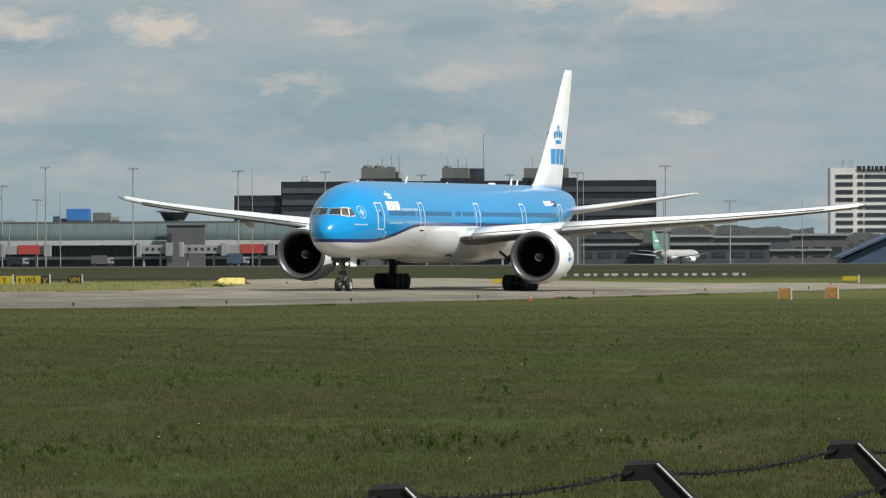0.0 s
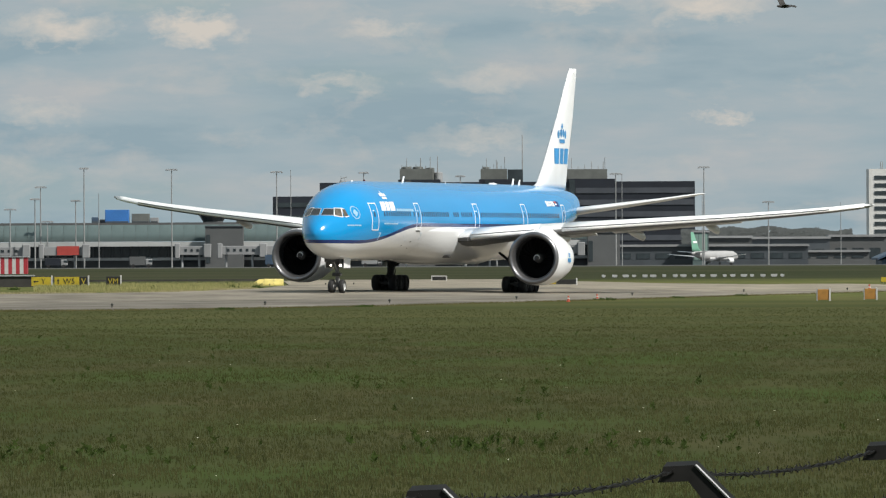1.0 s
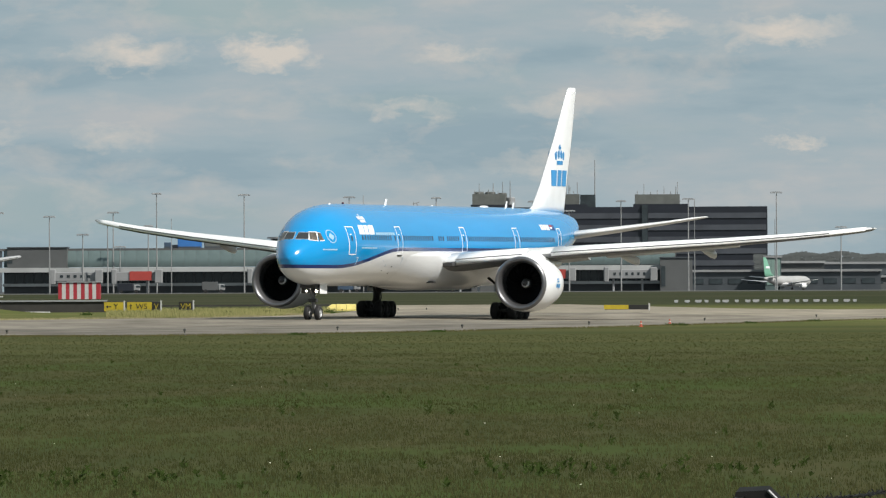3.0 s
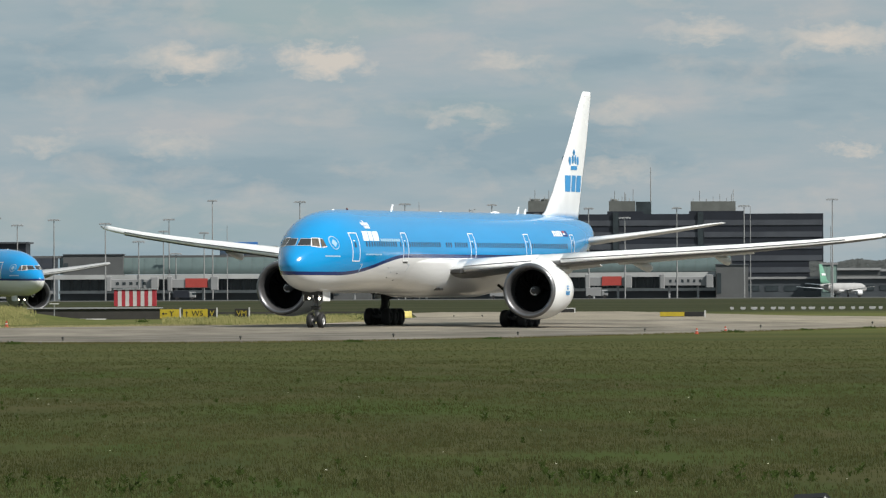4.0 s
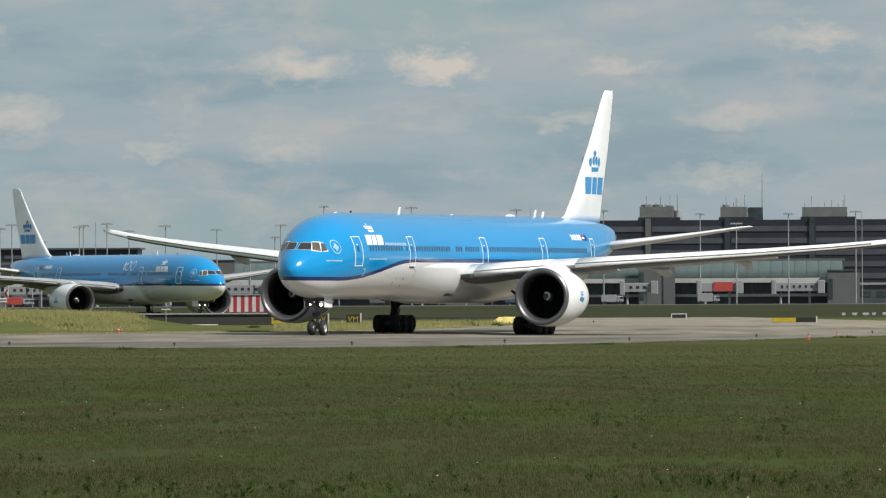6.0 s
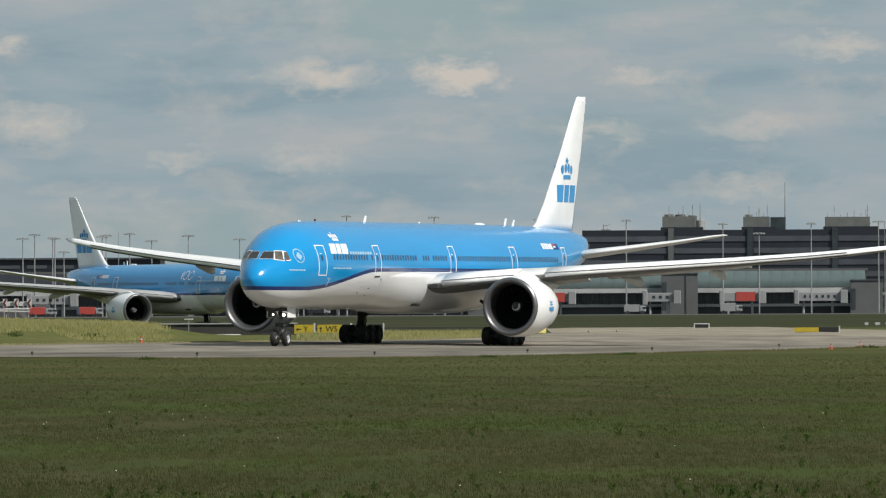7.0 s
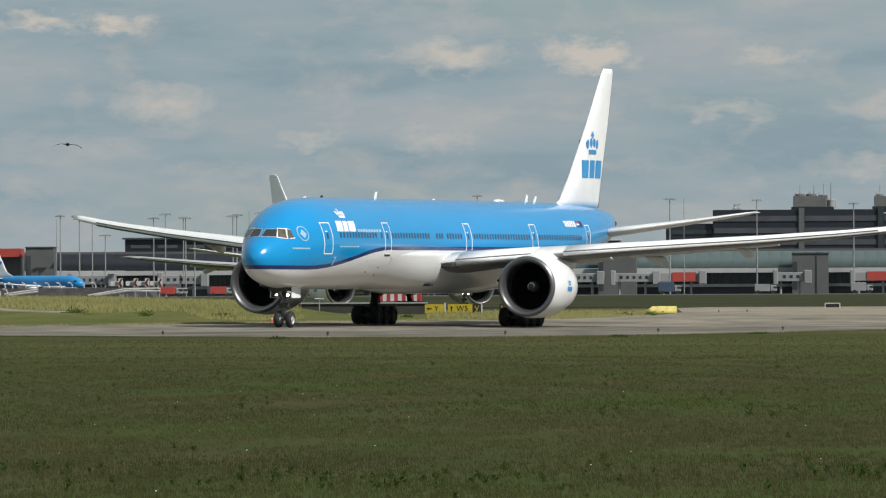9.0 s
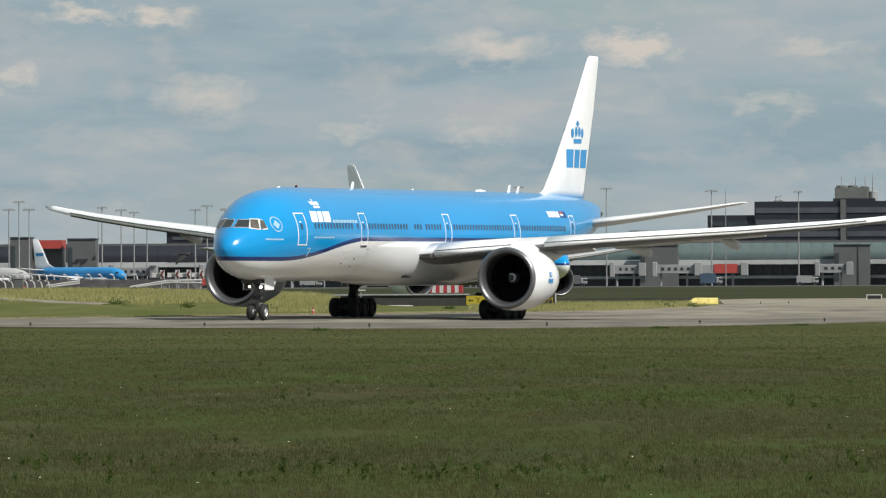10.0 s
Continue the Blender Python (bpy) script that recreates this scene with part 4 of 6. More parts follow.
            part("crown_drop", seat(bm), M_BLUE_MARK, fin)
        put_fin("crown_cross", 66.12, 66.38, 13.50, 13.95, M_BLUE_MARK, fin)
        put_fin("crown_cross", 65.95, 66.55, 13.64, 13.80, M_BLUE_MARK, fin)

    # aerials and lamps on the back
    for s, hgt in ((22.3, 0.5), (9.0, 0.08), (33.6, 0.1), (52.6, 0.55), (54.4, 0.45)):
        bm = bm_loft([[(0.05 * dx, s + dy + 0.35 * q, 8.7 + q * hgt) for dx, dy in ((0, 0), (1, 0.25), (0, 0.6 - 0.25 * q), (-1, 0.25))] for q in (0, 1)])
        part("antenna", seat(bm), M_WHITE, hull)
    secs = [[(r * math.cos(a) * 0.5, s, 8.68 + r * math.sin(a) * 0.5) for a in [math.pi * k / 5 for k in range(10)]] for s, r in ((46.2, 0.1), (46.5, 0.36), (47.3, 0.42), (48.0, 0.32), (48.4, 0.1))]
    part("antenna_dome", seat(bm_loft(secs)), M_WHITE, hull, smooth=True)
    bm = bmesh.new()
    bmesh.ops.create_uvsphere(bm, u_segments=10, v_segments=6, radius=0.09)
    bmesh.ops.translate(bm, verts=bm.verts[:], vec=(0, S(12.5), 8.80))
    part("beacon", bm, M_REDLIGHT, hull, "red anti-collision beacon", smooth=True)
    part("tail_cone_exhaust", seat(bm_revolve([(71.2, 0.28), (71.95, 0.22), (71.9, 0.15), (71.5, 0.1)], 0, 7.3, 14)), M_CORE, hull, smooth=True)

    # nose gear
    ng = part("nose_gear", bm_tube([(0, S(5.88), 0.55), (0, S(5.86), 1.5), (0, S(5.75), 2.9)], [0.10, 0.15, 0.18], 12), M_GEAR, root, "grey two-wheeled nose landing gear", smooth=True)
    part("axle", bm_tube([(-0.5, S(5.88), 0.55), (0.5, S(5.88), 0.55)], 0.08, 8), M_GEAR, ng)
    part("torque_link", bm_tube([(0, S(6.05), 0.75), (0, S(6.45), 1.15), (0, S(6.0), 1.6)], 0.06, 6), M_GEAR, ng)
    part("steering_collar", bm_box(-0.34, 0.34, S(5.62), S(6.05), 1.35, 1.62, bevel=0.05), M_DARKGEAR, ng)
    part("drag_brace", bm_tube([(0, S(5.8), 1.7), (0, S(4.4), 2.75)], 0.08, 8), M_GEAR, ng)
    # solid dark box added in place of the shade inside the bay
    part("gear_bay_shade_box", bm_box(-0.62, 0.62, S(4.5), S(6.9), 2.42, 2.82, bevel=0.04), M_DARKGEAR, ng, "dark box standing in for the shaded nose gear bay")
    for sd in (1, -1):
        w = wheel(ng, sd * 0.42, S(5.88), 0.55, 0.40)
        spin.append((w, w.location.copy(), 0.55))
        part("gear_door", bm_box(sd * 0.72, sd * 0.78, S(5.2), S(6.8), 1.98, 2.75, bevel=0.02), M_WHITE, ng, "white nose gear door, open")
        # thin dark panel added for the shade on the door's inner face
        part("door_shade_panel", bm_box(sd * 0.70, sd * 0.718, S(5.22), S(6.78), 2.0, 2.74), M_DARKGEAR, ng, "inner face of the gear door, darkened to stand in for shade")
        part("lamp_housing", bm_revolve([(0.02, 0.02), (0.0, 0.17), (0.2, 0.17), (0.3, 0.05)], sd * 0.40, 2.18, 14, y0=S(5.45)), M_GEAR, ng)
        part("taxi_lamp", bm_revolve([(0.0, 0.005), (0.0, 0.10 if sd > 0 else 0.065), (0.03, 0.10 if sd > 0 else 0.065)], sd * 0.40, 2.18, 14, y0=S(5.44)), M_LIGHT, ng, "lit taxi lamp")
    return root, spin, fans


plane, plane_wheels, plane_fans = airliner("light blue and white twin-engined airliner taxiing on the asphalt")
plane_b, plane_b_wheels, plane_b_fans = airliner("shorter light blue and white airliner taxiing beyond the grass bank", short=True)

# ---- distance: a plan by bearing (u, v) and distance d; the view is 16000 units to the radian ----
def at(u, v, d):
    return d * (u - 784) / 16000.0, d, CAM_H + v * d / 16000.0


def span(u0, u1, v0, v1, d, deep, name, material, parent, label="", bevel=0.0):
    """A block whose front shows between two bearings and two heights."""
    x0, _, z0 = at(u0, v0, d)
    x1, _, z1 = at(u1, v1, d)
    return part(name, bm_box(x0, x1, d, d + deep, z0, z1, bevel=bevel), material, parent, label)


def pane_row(name, u0, u1, v0, v1, d, step, gap, material, parent, deep=0.25):
    """Window panes side by side, sharing one mesh, a little behind or before the wall."""
    x0, _, z0 = at(u0, v0, d)
    x1, _, z1 = at(u1, v1, d)
    n = max(1, int(round((x1 - x0) / step)))
    w = (x1 - x0) / n
    me = bpy.data.meshes.new(name)
    bm = bm_box(gap / 2, w - gap / 2, 0, deep, 0, z1 - z0)
    bm.to_mesh(me)
    bm.free()
    me.materials.append(material)
    for k in range(n):
        shared(name, me, parent, pose(x0 + k * w, d - deep * 0.7, z0))


def pier(label, u0, u1, d, dark=False):
    root = thing("terminal_pier", label, "terminal", "terminal piers")
    top = 74
    glass = M_DARKWALL if dark else M_GLASSWALL
    span(u0, u1, 41, top - 4, d, 18, "upper_wall", M_GREYWALL if not dark else M_DARKWALL, root)
    span(u0 - 3, u1 + 3, top - 4, top, d - 0.6, 19, "roof", M_GREYWALL, root)
    # bowed glazing: each pane curves outwards from the roof edge to the canopy
    x0, _, z0 = at(u0 + 2, 41, d)
    x1, _, z1 = at(u1 - 2, top - 4, d)
    n = int((x1 - x0) / 3.0)
    w = (x1 - x0) / n
    bm = bmesh.new()
    rows = [[bm.verts.new((x, -2.6 * math.sin(math.pi * (0.08 + 0.60 * k / 7)), (z1 - z0) * (1 - k / 7))) for x in (0.03, w - 0.03)] for k in range(8)]
    for p, q in zip(rows, rows[1:]):
        bm.faces.new((p[0], q[0], q[1], p[1]))
    me = bpy.data.meshes.new("glass_pane")
    bm.to_mesh(me)
    bm.free()
    for f in me.polygons:
        f.use_smooth = True
    me.materials.append(glass)
    for k in range(n):
        shared("glass_pane", me, root, pose(x0 + k * w, d - 0.3, z0))
    span(u0 - 8, u1 + 8, 32, 40, d - 6, 7, "deck_roof", M_CANOPY, root, "pale canopy along the pier")
    # wall tone kept dark to stand in for shadow at the pier's base
    span(u0, u1, -8, 33, d - 1.0, 18, "lower_wall", M_BAND, root)
    pane_row("window_pane", u0 + 4, u1 - 4, 13, 31, d - 1.1, 2.4, 0.5, M_DARKGLASS, root)
    span(u0 - 2, u1 + 2, 7, 12, d - 3.5, 3, "lower_deck", M_CANOPY if not dark else M_DECK, root)
    return root


pier("long glazed terminal pier with a pale canopy", -190, 1000, 2300)
pier("dark-banded terminal pier beyond the parked airliner", -900, -200, 2420, dark=True)


def stair_tower(u0, u1, v1, d, v0=-6):
    root = thing("stair_tower", "windowless grey clad block against the terminal pier", "tower block", "grey blocks along the piers")
    span(u0, u1, v0, v1, d, 9, "wall", M_GREYWALL, root)
    span(u0 - 1, u1 + 1, v1, v1 + 2, d - 0.3, 9.6, "roof_edge", M_BAND, root)
    span(u0 + 2, u0 + 9, v0 + 8, v1 - 14, d - 0.15, 0.3, "dark_slot", M_DARKGLASS, root)


for a, b, v in ((295, 362, 66), (638, 702, 65), (972, 1029, 52), (-722, -672, 82), (-824, -788, 85)):
    stair_tower(a, b, v, 2286)
stair_tower(-184, -78, 75, 2294.5, 40)


# roof clutter on the pier
def roof_unit(u0, u1, v0, v1, d, material, label):
    root = thing("roof_unit", label, "roof unit", "units on the pier roof")
    span(u0, u1, v0, v1, d, 5, "casing", material, root, bevel=0.1)
    span(u0 + 1, u1 - 1, v0 + 1, v0 + 3, d - 0.15, 0.3, "grille", M_BAND, root)


roof_unit(118, 160, 73.5, 97, 2306, M_BLUEBOX, "bright blue rooftop housing on the terminal pier")
roof_unit(94, 106, 73.5, 84, 2306, M_BLUEROOF, "small blue rooftop plant housing")
for a, b, t in ((108, 140, 80), (142, 158, 79), (165, 196, 90), (198, 212, 83)):
    roof_unit(a, b, 73.5, t, 2308, M_DECK if a != 165 else M_PLANT, "pale rooftop plant unit on the terminal pier")
tower = thing("lookout_cab", "flared grey lookout cab above the pier roof", "tower")
for nm, v0, v1, w0, w1, mt in (("stem", 66, 76, 16, 18, M_GREYWALL), ("cab_glass", 76, 90, 18, 27, M_DARKGLASS), ("cab_roof", 90, 93, 33, 32, M_DECK)):
    secs = []
    for v, w in ((v0, w0), (v1, w1)):
        x, y, z = at(308, v, 2304)
        r = w * 2304 / 16000.0
        secs.append([(x + r * math.cos(2 * math.pi * k / 12), y + 5 + r * math.sin(2 * math.pi * k / 12), z) for k in range(12)])
    part(nm, bm_loft(secs), mt, tower)
red_hall = thing("red_banner_hall", "long low roof with a red fascia beside the pier", "building")
span(-775, -732, 66, 81, 2290, 12, "red_fascia", M_RED, red_hall)
span(-788, -732, -6, 66, 2292, 12, "wall", M_GREYWALL, red_hall)
dark_hall = thing("dark_roof_hall", "long low black-roofed hall behind the pier", "building")
span(-545, -250, -8, 96, 2520, 20, "wall", M_DARKWALL, dark_hall)
span(-550, -245, 96, 99, 2519, 22, "roof", M_BAND, dark_hall)
for k in range(6):
    span(-535 + 48 * k, -500 + 48 * k, 80, 86, 2519.8, 0.4, "window_band", M_BAND, dark_hall)


# apron flood masts
def mast(u, v, d, arms=2, thin=False):
    root = thing("light_mast" if not thin else "antenna_mast", "tall steel apron mast with a cluster of floodlights" if not thin else "slim bare antenna mast on the apron",
                 "mast", "apron masts")
    x, y, z = at(u, v, d)
    r = 0.21 if not thin else 0.13
    part("pole", bm_tube([(x, y, 0.2), (x, y, z * 0.5), (x, y, z)], [r, r * 0.8, r * 0.55], 8), M_MASTPAINT, root)
    if thin:
        return
    w = 1.25 * arms / 2
    part("crossarm", bm_box(x - w, x + w, y - 0.12, y + 0.12, z - 0.1, z + 0.12), M_MASTPAINT, root)
    for k in (-1, -0.45, 0.45, 1):
        part("floodlight", bm_box(x + k * w - 0.26, x + k * w + 0.26, y - 0.5, y + 0.25, z - 0.32, z + 0.02, bevel=0.05), M_STEEL, root)


for u, v in ((81, 171), (236, 168), (422, 163), (576, 161), (747, 154), (903, 154), (1178, 168), (4, 138), (-109, 131), (66, 114), (-50, 99), (-6, 117), (16, 77),
             (-441, 135), (-421, 110), (-353, 137), (-346, 139), (-304, 142), (-265, 129), (-200, 138), (-660, 139), (-626, 134), (-603, 130), (-580, 104), (-494, 134), (-473, 141),
             (-437, 134), (-826, 136), (-808, 150), (-790, 136), (1022, 157), (811, 137), (1292, 106), (-872, 120)):
    mast(u, v, 2240 + (u * 37) % 50 * 1.0, 2 if (u % 3) else 1.6)
for u, v in ((447, 166), (1033, 157), (107, 126), (-324, 144), (-667, 132), (1175, 120), (1420, 104)):
    mast(u, v, 2260, thin=True)


# boarding bridges
def boarding_bridge(u0, u1, d, red=False):
    root = thing("boarding_bridge", "grey boarding bridge with a red advertising panel" if red else "pale grey boarding bridge on steel legs", "boarding bridge", "bridges at the pier")
    span(u0, u1, 16, 32, d, 3, "tunnel", M_DECK, root, bevel=0.12)
    span(u1 - 1, u1 + 12, 12, 36, d - 1.0, 5, "cab", M_DECK, root, bevel=0.15)
    span(u0 - 8, u0 + 1, 10, 37, d - 0.6, 4.4, "rotunda", M_DECK, root, bevel=0.2)
    for f in (0.12, 0.8):
        x, y, z = at(u0 + (u1 - u0) * f, 16, d + 1.5)
        part("leg", bm_tube([(x, y, 0.8), (x, y, z)], 0.3, 8), M_STEEL, root)
    if red:
        span(u0 + 0.35 * (u1 - u0), u1 - 6, 17, 33, d - 0.25, 0.2, "advertising_panel", M_RED, root, "red advertising panel")
    else:
        pane_row("bridge_window", u0 + 6, u1 - 6, 22, 27, d - 0.02, 1.6, 0.9, M_DARKGLASS, root, 0.1)


for a, b, r in ((-100, -28, False), (8, 78, True), (249, 293, False), (324, 392, False), (400, 474, True), (612, 660, False), (748, 811, True), (880, 955, False),
                (-330, -260, False), (-480, -410, False), (-640, -575, False)):
    boarding_bridge(a, b, 2272, r)


# apron vehicles
def apron_truck(u, d, material, k):
    x, y, _ = at(u, 0, d)
    z = ground_z(x, y)
    root = thing("apron_vehicle", "small apron service vehicle parked below the pier", "vehicle", "vehicles on the apron", pose(x, y, z))
    part("body", bm_box(-2.6, 1.2, -1.1, 1.1, 0.6, 2.4 + 0.3 * (k % 3), bevel=0.08), material, root)
    cab = part("cab", bm_box(1.25, 2.9, -1.05, 1.05, 0.6, 2.1, bevel=0.2), M_DECK, root)
    part("windscreen", bm_box(2.0, 2.95, -1.1, 1.1, 1.35, 1.9, bevel=0.05), M_DARKGLASS, cab)
    for wx in (-1.7, 2.0):
        for wy in (-1.0, 1.0):
            part("wheel", bm_tube([(wx, wy - 0.15, 0.45), (wx, wy + 0.15, 0.45)], 0.45, 10), M_RUBBER, root)


for k, u in enumerate((-640, -560, -455, -380, -290, -60, 30, 180, 420, 590, 760)):
    apron_truck(u, 2180 + (k * 53) % 60, (M_DECK, M_DARKWALL, M_GREYWALL, M_BLUEROOF, M_DECK)[k % 5], k)



for u, paint in ((-464, M_RED), (-375, M_RED)):
    apron_truck(u, 2190, paint, 0)

# striped equipment hut on the grass
hut = thing("striped_hut", "red and white striped equipment hut on the grass", "hut")
hx0, hd, _ = at(-94, 0, 1700)
hx1 = at(-20, 0, 1700)[0]
hz = at(0, -23, 1700)[2]
hw = (hx1 - hx0) / 11
for k in range(11):
    part("stripe_panel", bm_box(hx0 + k * hw, hx0 + (k + 1) * hw - 0.02, hd, hd + 4, hz, hz + 3.9), M_REDSTRIPE if k % 2 == 0 else M_WHITESTRIPE, hut)
part("hut_roof", bm_box(hx0 - 0.2, hx1 + 0.2, hd - 0.2, hd + 4.2, hz + 3.9, hz + 4.1), M_STEEL, hut)

# ---- black office building ----
office = thing("office_building", "long black office building with grey window bands", "office building")
OD = 3200
span(498, 1162, -12, 143, OD, 30, "wall", M_DARKWALL, office)
span(415, 499, -12, 119, OD + 2, 26, "low_wing", M_DARKWALL, office)
for k in range(6):
    v = 133 - 21 * k
    for a, b in ((500, 650), (661, 789), (801, 940), (951, 1160)):
        span(a, b, v - 10.5, v - 1, OD - 0.35, 0.4, "window_band", M_OFFBAND, office)
for u in (655, 795, 945):
    span(u - 5, u + 5, 20, 146, OD - 1.0, 3, "stair_shaft", M_GREYWALL if u == 655 else M_DARKGLASS, office)
for k in range(4):
    span(418, 497, 100 - 22 * k, 108 - 22 * k, OD + 1.7, 0.4, "window_band", M_DARKGLASS, office)
for a, b, v in ((640, 698, 167), (783, 830, 166), (928, 1007, 165)):
    span(a, b, 143, v, OD + 3, 12, "plant_room", M_PLANT, office, "grey-green rooftop plant room")
    span(a - 3, b + 14, 143, 148, OD + 2, 14, "plinth", M_DARKWALL, office)
    for i in range(7):
        ux = a + 4 + (b - a - 8) * i / 6
        x, y, z = at(ux, v, OD + 6)
        part("roof_aerial", bm_tube([(x, y, z), (x, y, z + (1.2, 3.8, 0.9, 1.6, 2.6, 1.1, 4.2)[i])], 0.12, 5), M_MASTPAINT, office)
for u, r, v in ((652, 1.9, 171), (672, 1.9, 171), (693, 1.7, 169), (708, 1.6, 161), (792, 1.3, 170)):
    x, y, z = at(u, v, OD + 9)
    part("cooling_drum", bm_tube([(x, y, at(0, 143, OD)[2]), (x, y, z - 0.3), (x, y, z)], [r, r, r * 0.7], 14), M_PLANT if u != 708 else M_STEEL, office)
span(831, 858, 143, 165, OD + 3, 10, "cooling_unit", M_DARKGLASS, office)
for u, v in ((857, 226), (536, 154), (677, 186), (707, 190), (811, 182), (1000, 178)):
    x, y, z = at(u, v, OD + 5)
    part("roof_mast", bm_tube([(x, y, at(0, 140, OD)[2]), (x, y, z)], [0.25, 0.12], 6), M_MASTPAINT, office)
for u in (540, 1002):
    x, y, z = at(u, 148, OD + 4)
    part("roof_crane", bm_tube([(x - 1.2, y, z - 1.0), (x - 0.6, y, z + 0.6), (x + 1.3, y, z + 1.0)], 0.14, 6), M_MASTPAINT, office)
    part("roof_crane", bm_tube([(x + 1.0, y, z - 1.0), (x + 0.2, y, z + 0.8)], 0.12, 6), M_MASTPAINT, office)
    span(u - 8, u + 8, 143, 145, OD + 4, 2, "roof_rail", M_MASTPAINT, office)

# ---- hotel ----
hotel = thing("hotel_building", "white-clad hotel tower with dark ribbon windows", "hotel")
HD = 3600
span(1470, 1515, -5, 163, HD, 25, "wall", M_HOTEL, hotel)
span(1515, 1760, -5, 160, HD + 3, 25, "wall", M_HOTEL, hotel)
for k in range(11):
    v = 151 - 13.6 * k
    span(1480, 1510, v - 6.5, v, HD - 0.3, 0.5, "ribbon_window", M_DARKGLASS, hotel)
    for a, b in ((1518, 1528), (1531, 1572), (1576, 1640), (1645, 1750)):
        span(a, b, v - 6.5, v, HD + 2.7, 0.5, "ribbon_window", M_DARKGLASS, hotel)
for a, b in ((1517, 1525), (1527, 1532), (1535, 1541), (1543, 1547), (1549, 1555), (1557, 1563), (1566, 1572)):
    span(a, b, 157, 166, HD + 2.4, 0.4, "sign_bar", M_DARKWALL, hotel)
for u in (1491, 1494, 1505, 1509):
    x, y, z = at(u, 176, HD + 4)
    part("roof_aerial", bm_tube([(x, y, z - 4), (x, y, z)], 0.2, 5), M_MASTPAINT, hotel)


# ---- low buildings, hangar, far trees to the right ----
def low_building(u0, u1, v1, d, material, label):
    root = thing("low_building", label, "building", "low airport buildings")
    span(u0, u1, -6, v1 - 4, d, 20, "wall", material, root)
    span(u0 - 2, u1 + 2, v1 - 4, v1, d - 0.8, 22, "roof", M_DECK if material is not M_DARKWALL else M_BAND, root)
    pane_row("window_pane", u0 + 5, u1 - 5, 6, max(10, v1 * 0.5), d, 5.0, 1.6, M_DARKGLASS, root)


low_building(1172, 1262, 46, 2460, M_GREYWALL, "grey flat-roofed airport building")
low_building(1015, 1362, 31, 2436, M_BAND, "long low shed with a pale roof beside the apron")
low_building(1262, 1400, 44, 2500, M_BAND, "dark low airport hall with a pale roof")
low_building(1400, 1500, 47, 2520, M_GREYWALL, "grey low airport hall with a pale roof")
low_building(1180, 1470, 20, 2480, M_GREYWALL, "long low pale shed beside the apron")
green_block = thing("glass_stair_block", "pale green glazed stair block beside the low sheds", "building")
span(1158, 1186, -6, 52, 2425, 8, "wall", M_GLASSWALL, green_block)
span(1156, 1188, 52, 55, 2424.5, 9, "roof_edge", M_DECK, green_block)
pane_row("glass_pane", 1160, 1184, 4, 50, 2425, 1.2, 0.08, M_GREENGLASS, green_block)
hangar = thing("sloped_hangar", "blue hangar with a long sloping roof", "hangar")
xa, ya, za = at(1486, 0, 2150)
xb, xc = at(1600, 0, 2150)[0], at(1900, 0, 2150)[0]
zl, zt = at(0, 2, 2150)[2], at(0, 52, 2150)[2]
part("roof", bm_loft([[(xa, y, zl), (xb, y, zt), (xc, y, zt), (xc, y, zt + 0.5), (xb, y, zt + 0.5), (xa, y, zl + 0.5)] for y in (2150, 2190)]), M_BLUEROOF, hangar)
part("wall", bm_loft([[(xa + 1, y, 0.5), (xc - 1, y, 0.5), (xc - 1, y, zt - 0.1), (xb, y, zt - 0.1), (xa + 1, y, zl - 0.1)] for y in (2152, 2188)]), M_BLUEROOF, hangar)

rng = random.Random(4)


def far_trees():
    verts, faces = [], []
    for u in range(1140, 1700, 2):
        base_h = (13.0 if u < 1440 else 10.5) + 0.5 * math.sin(u * 0.021) + 0.4 * math.sin(u * 0.083 + 1)
        for _ in range(95):
            d = 2900 + rng.random() * 60
            x = d * (u + rng.uniform(-2, 2) - 784) / 16000
            z = base_h * rng.random() ** 0.7
            r = rng.uniform(0.25, 0.65)
            i = len(verts)
            a = rng.random() * 6.28
            for k in range(3):
                verts.append((x + r * math.cos(a + 2.1 * k), d + rng.uniform(-0.06, 0.06), z + 0.8 * r * math.sin(a + 2.1 * k)))
            faces.append((i, i + 1, i + 2))
    me = bpy.data.meshes.new("far_trees")
    me.from_pydata(verts, [], faces)
    me.materials.append(M_TREE)
    tagged(new("far_trees", me), "hazy dark belt of trees behind the airport buildings", "trees", kind="stuff")


far_trees()


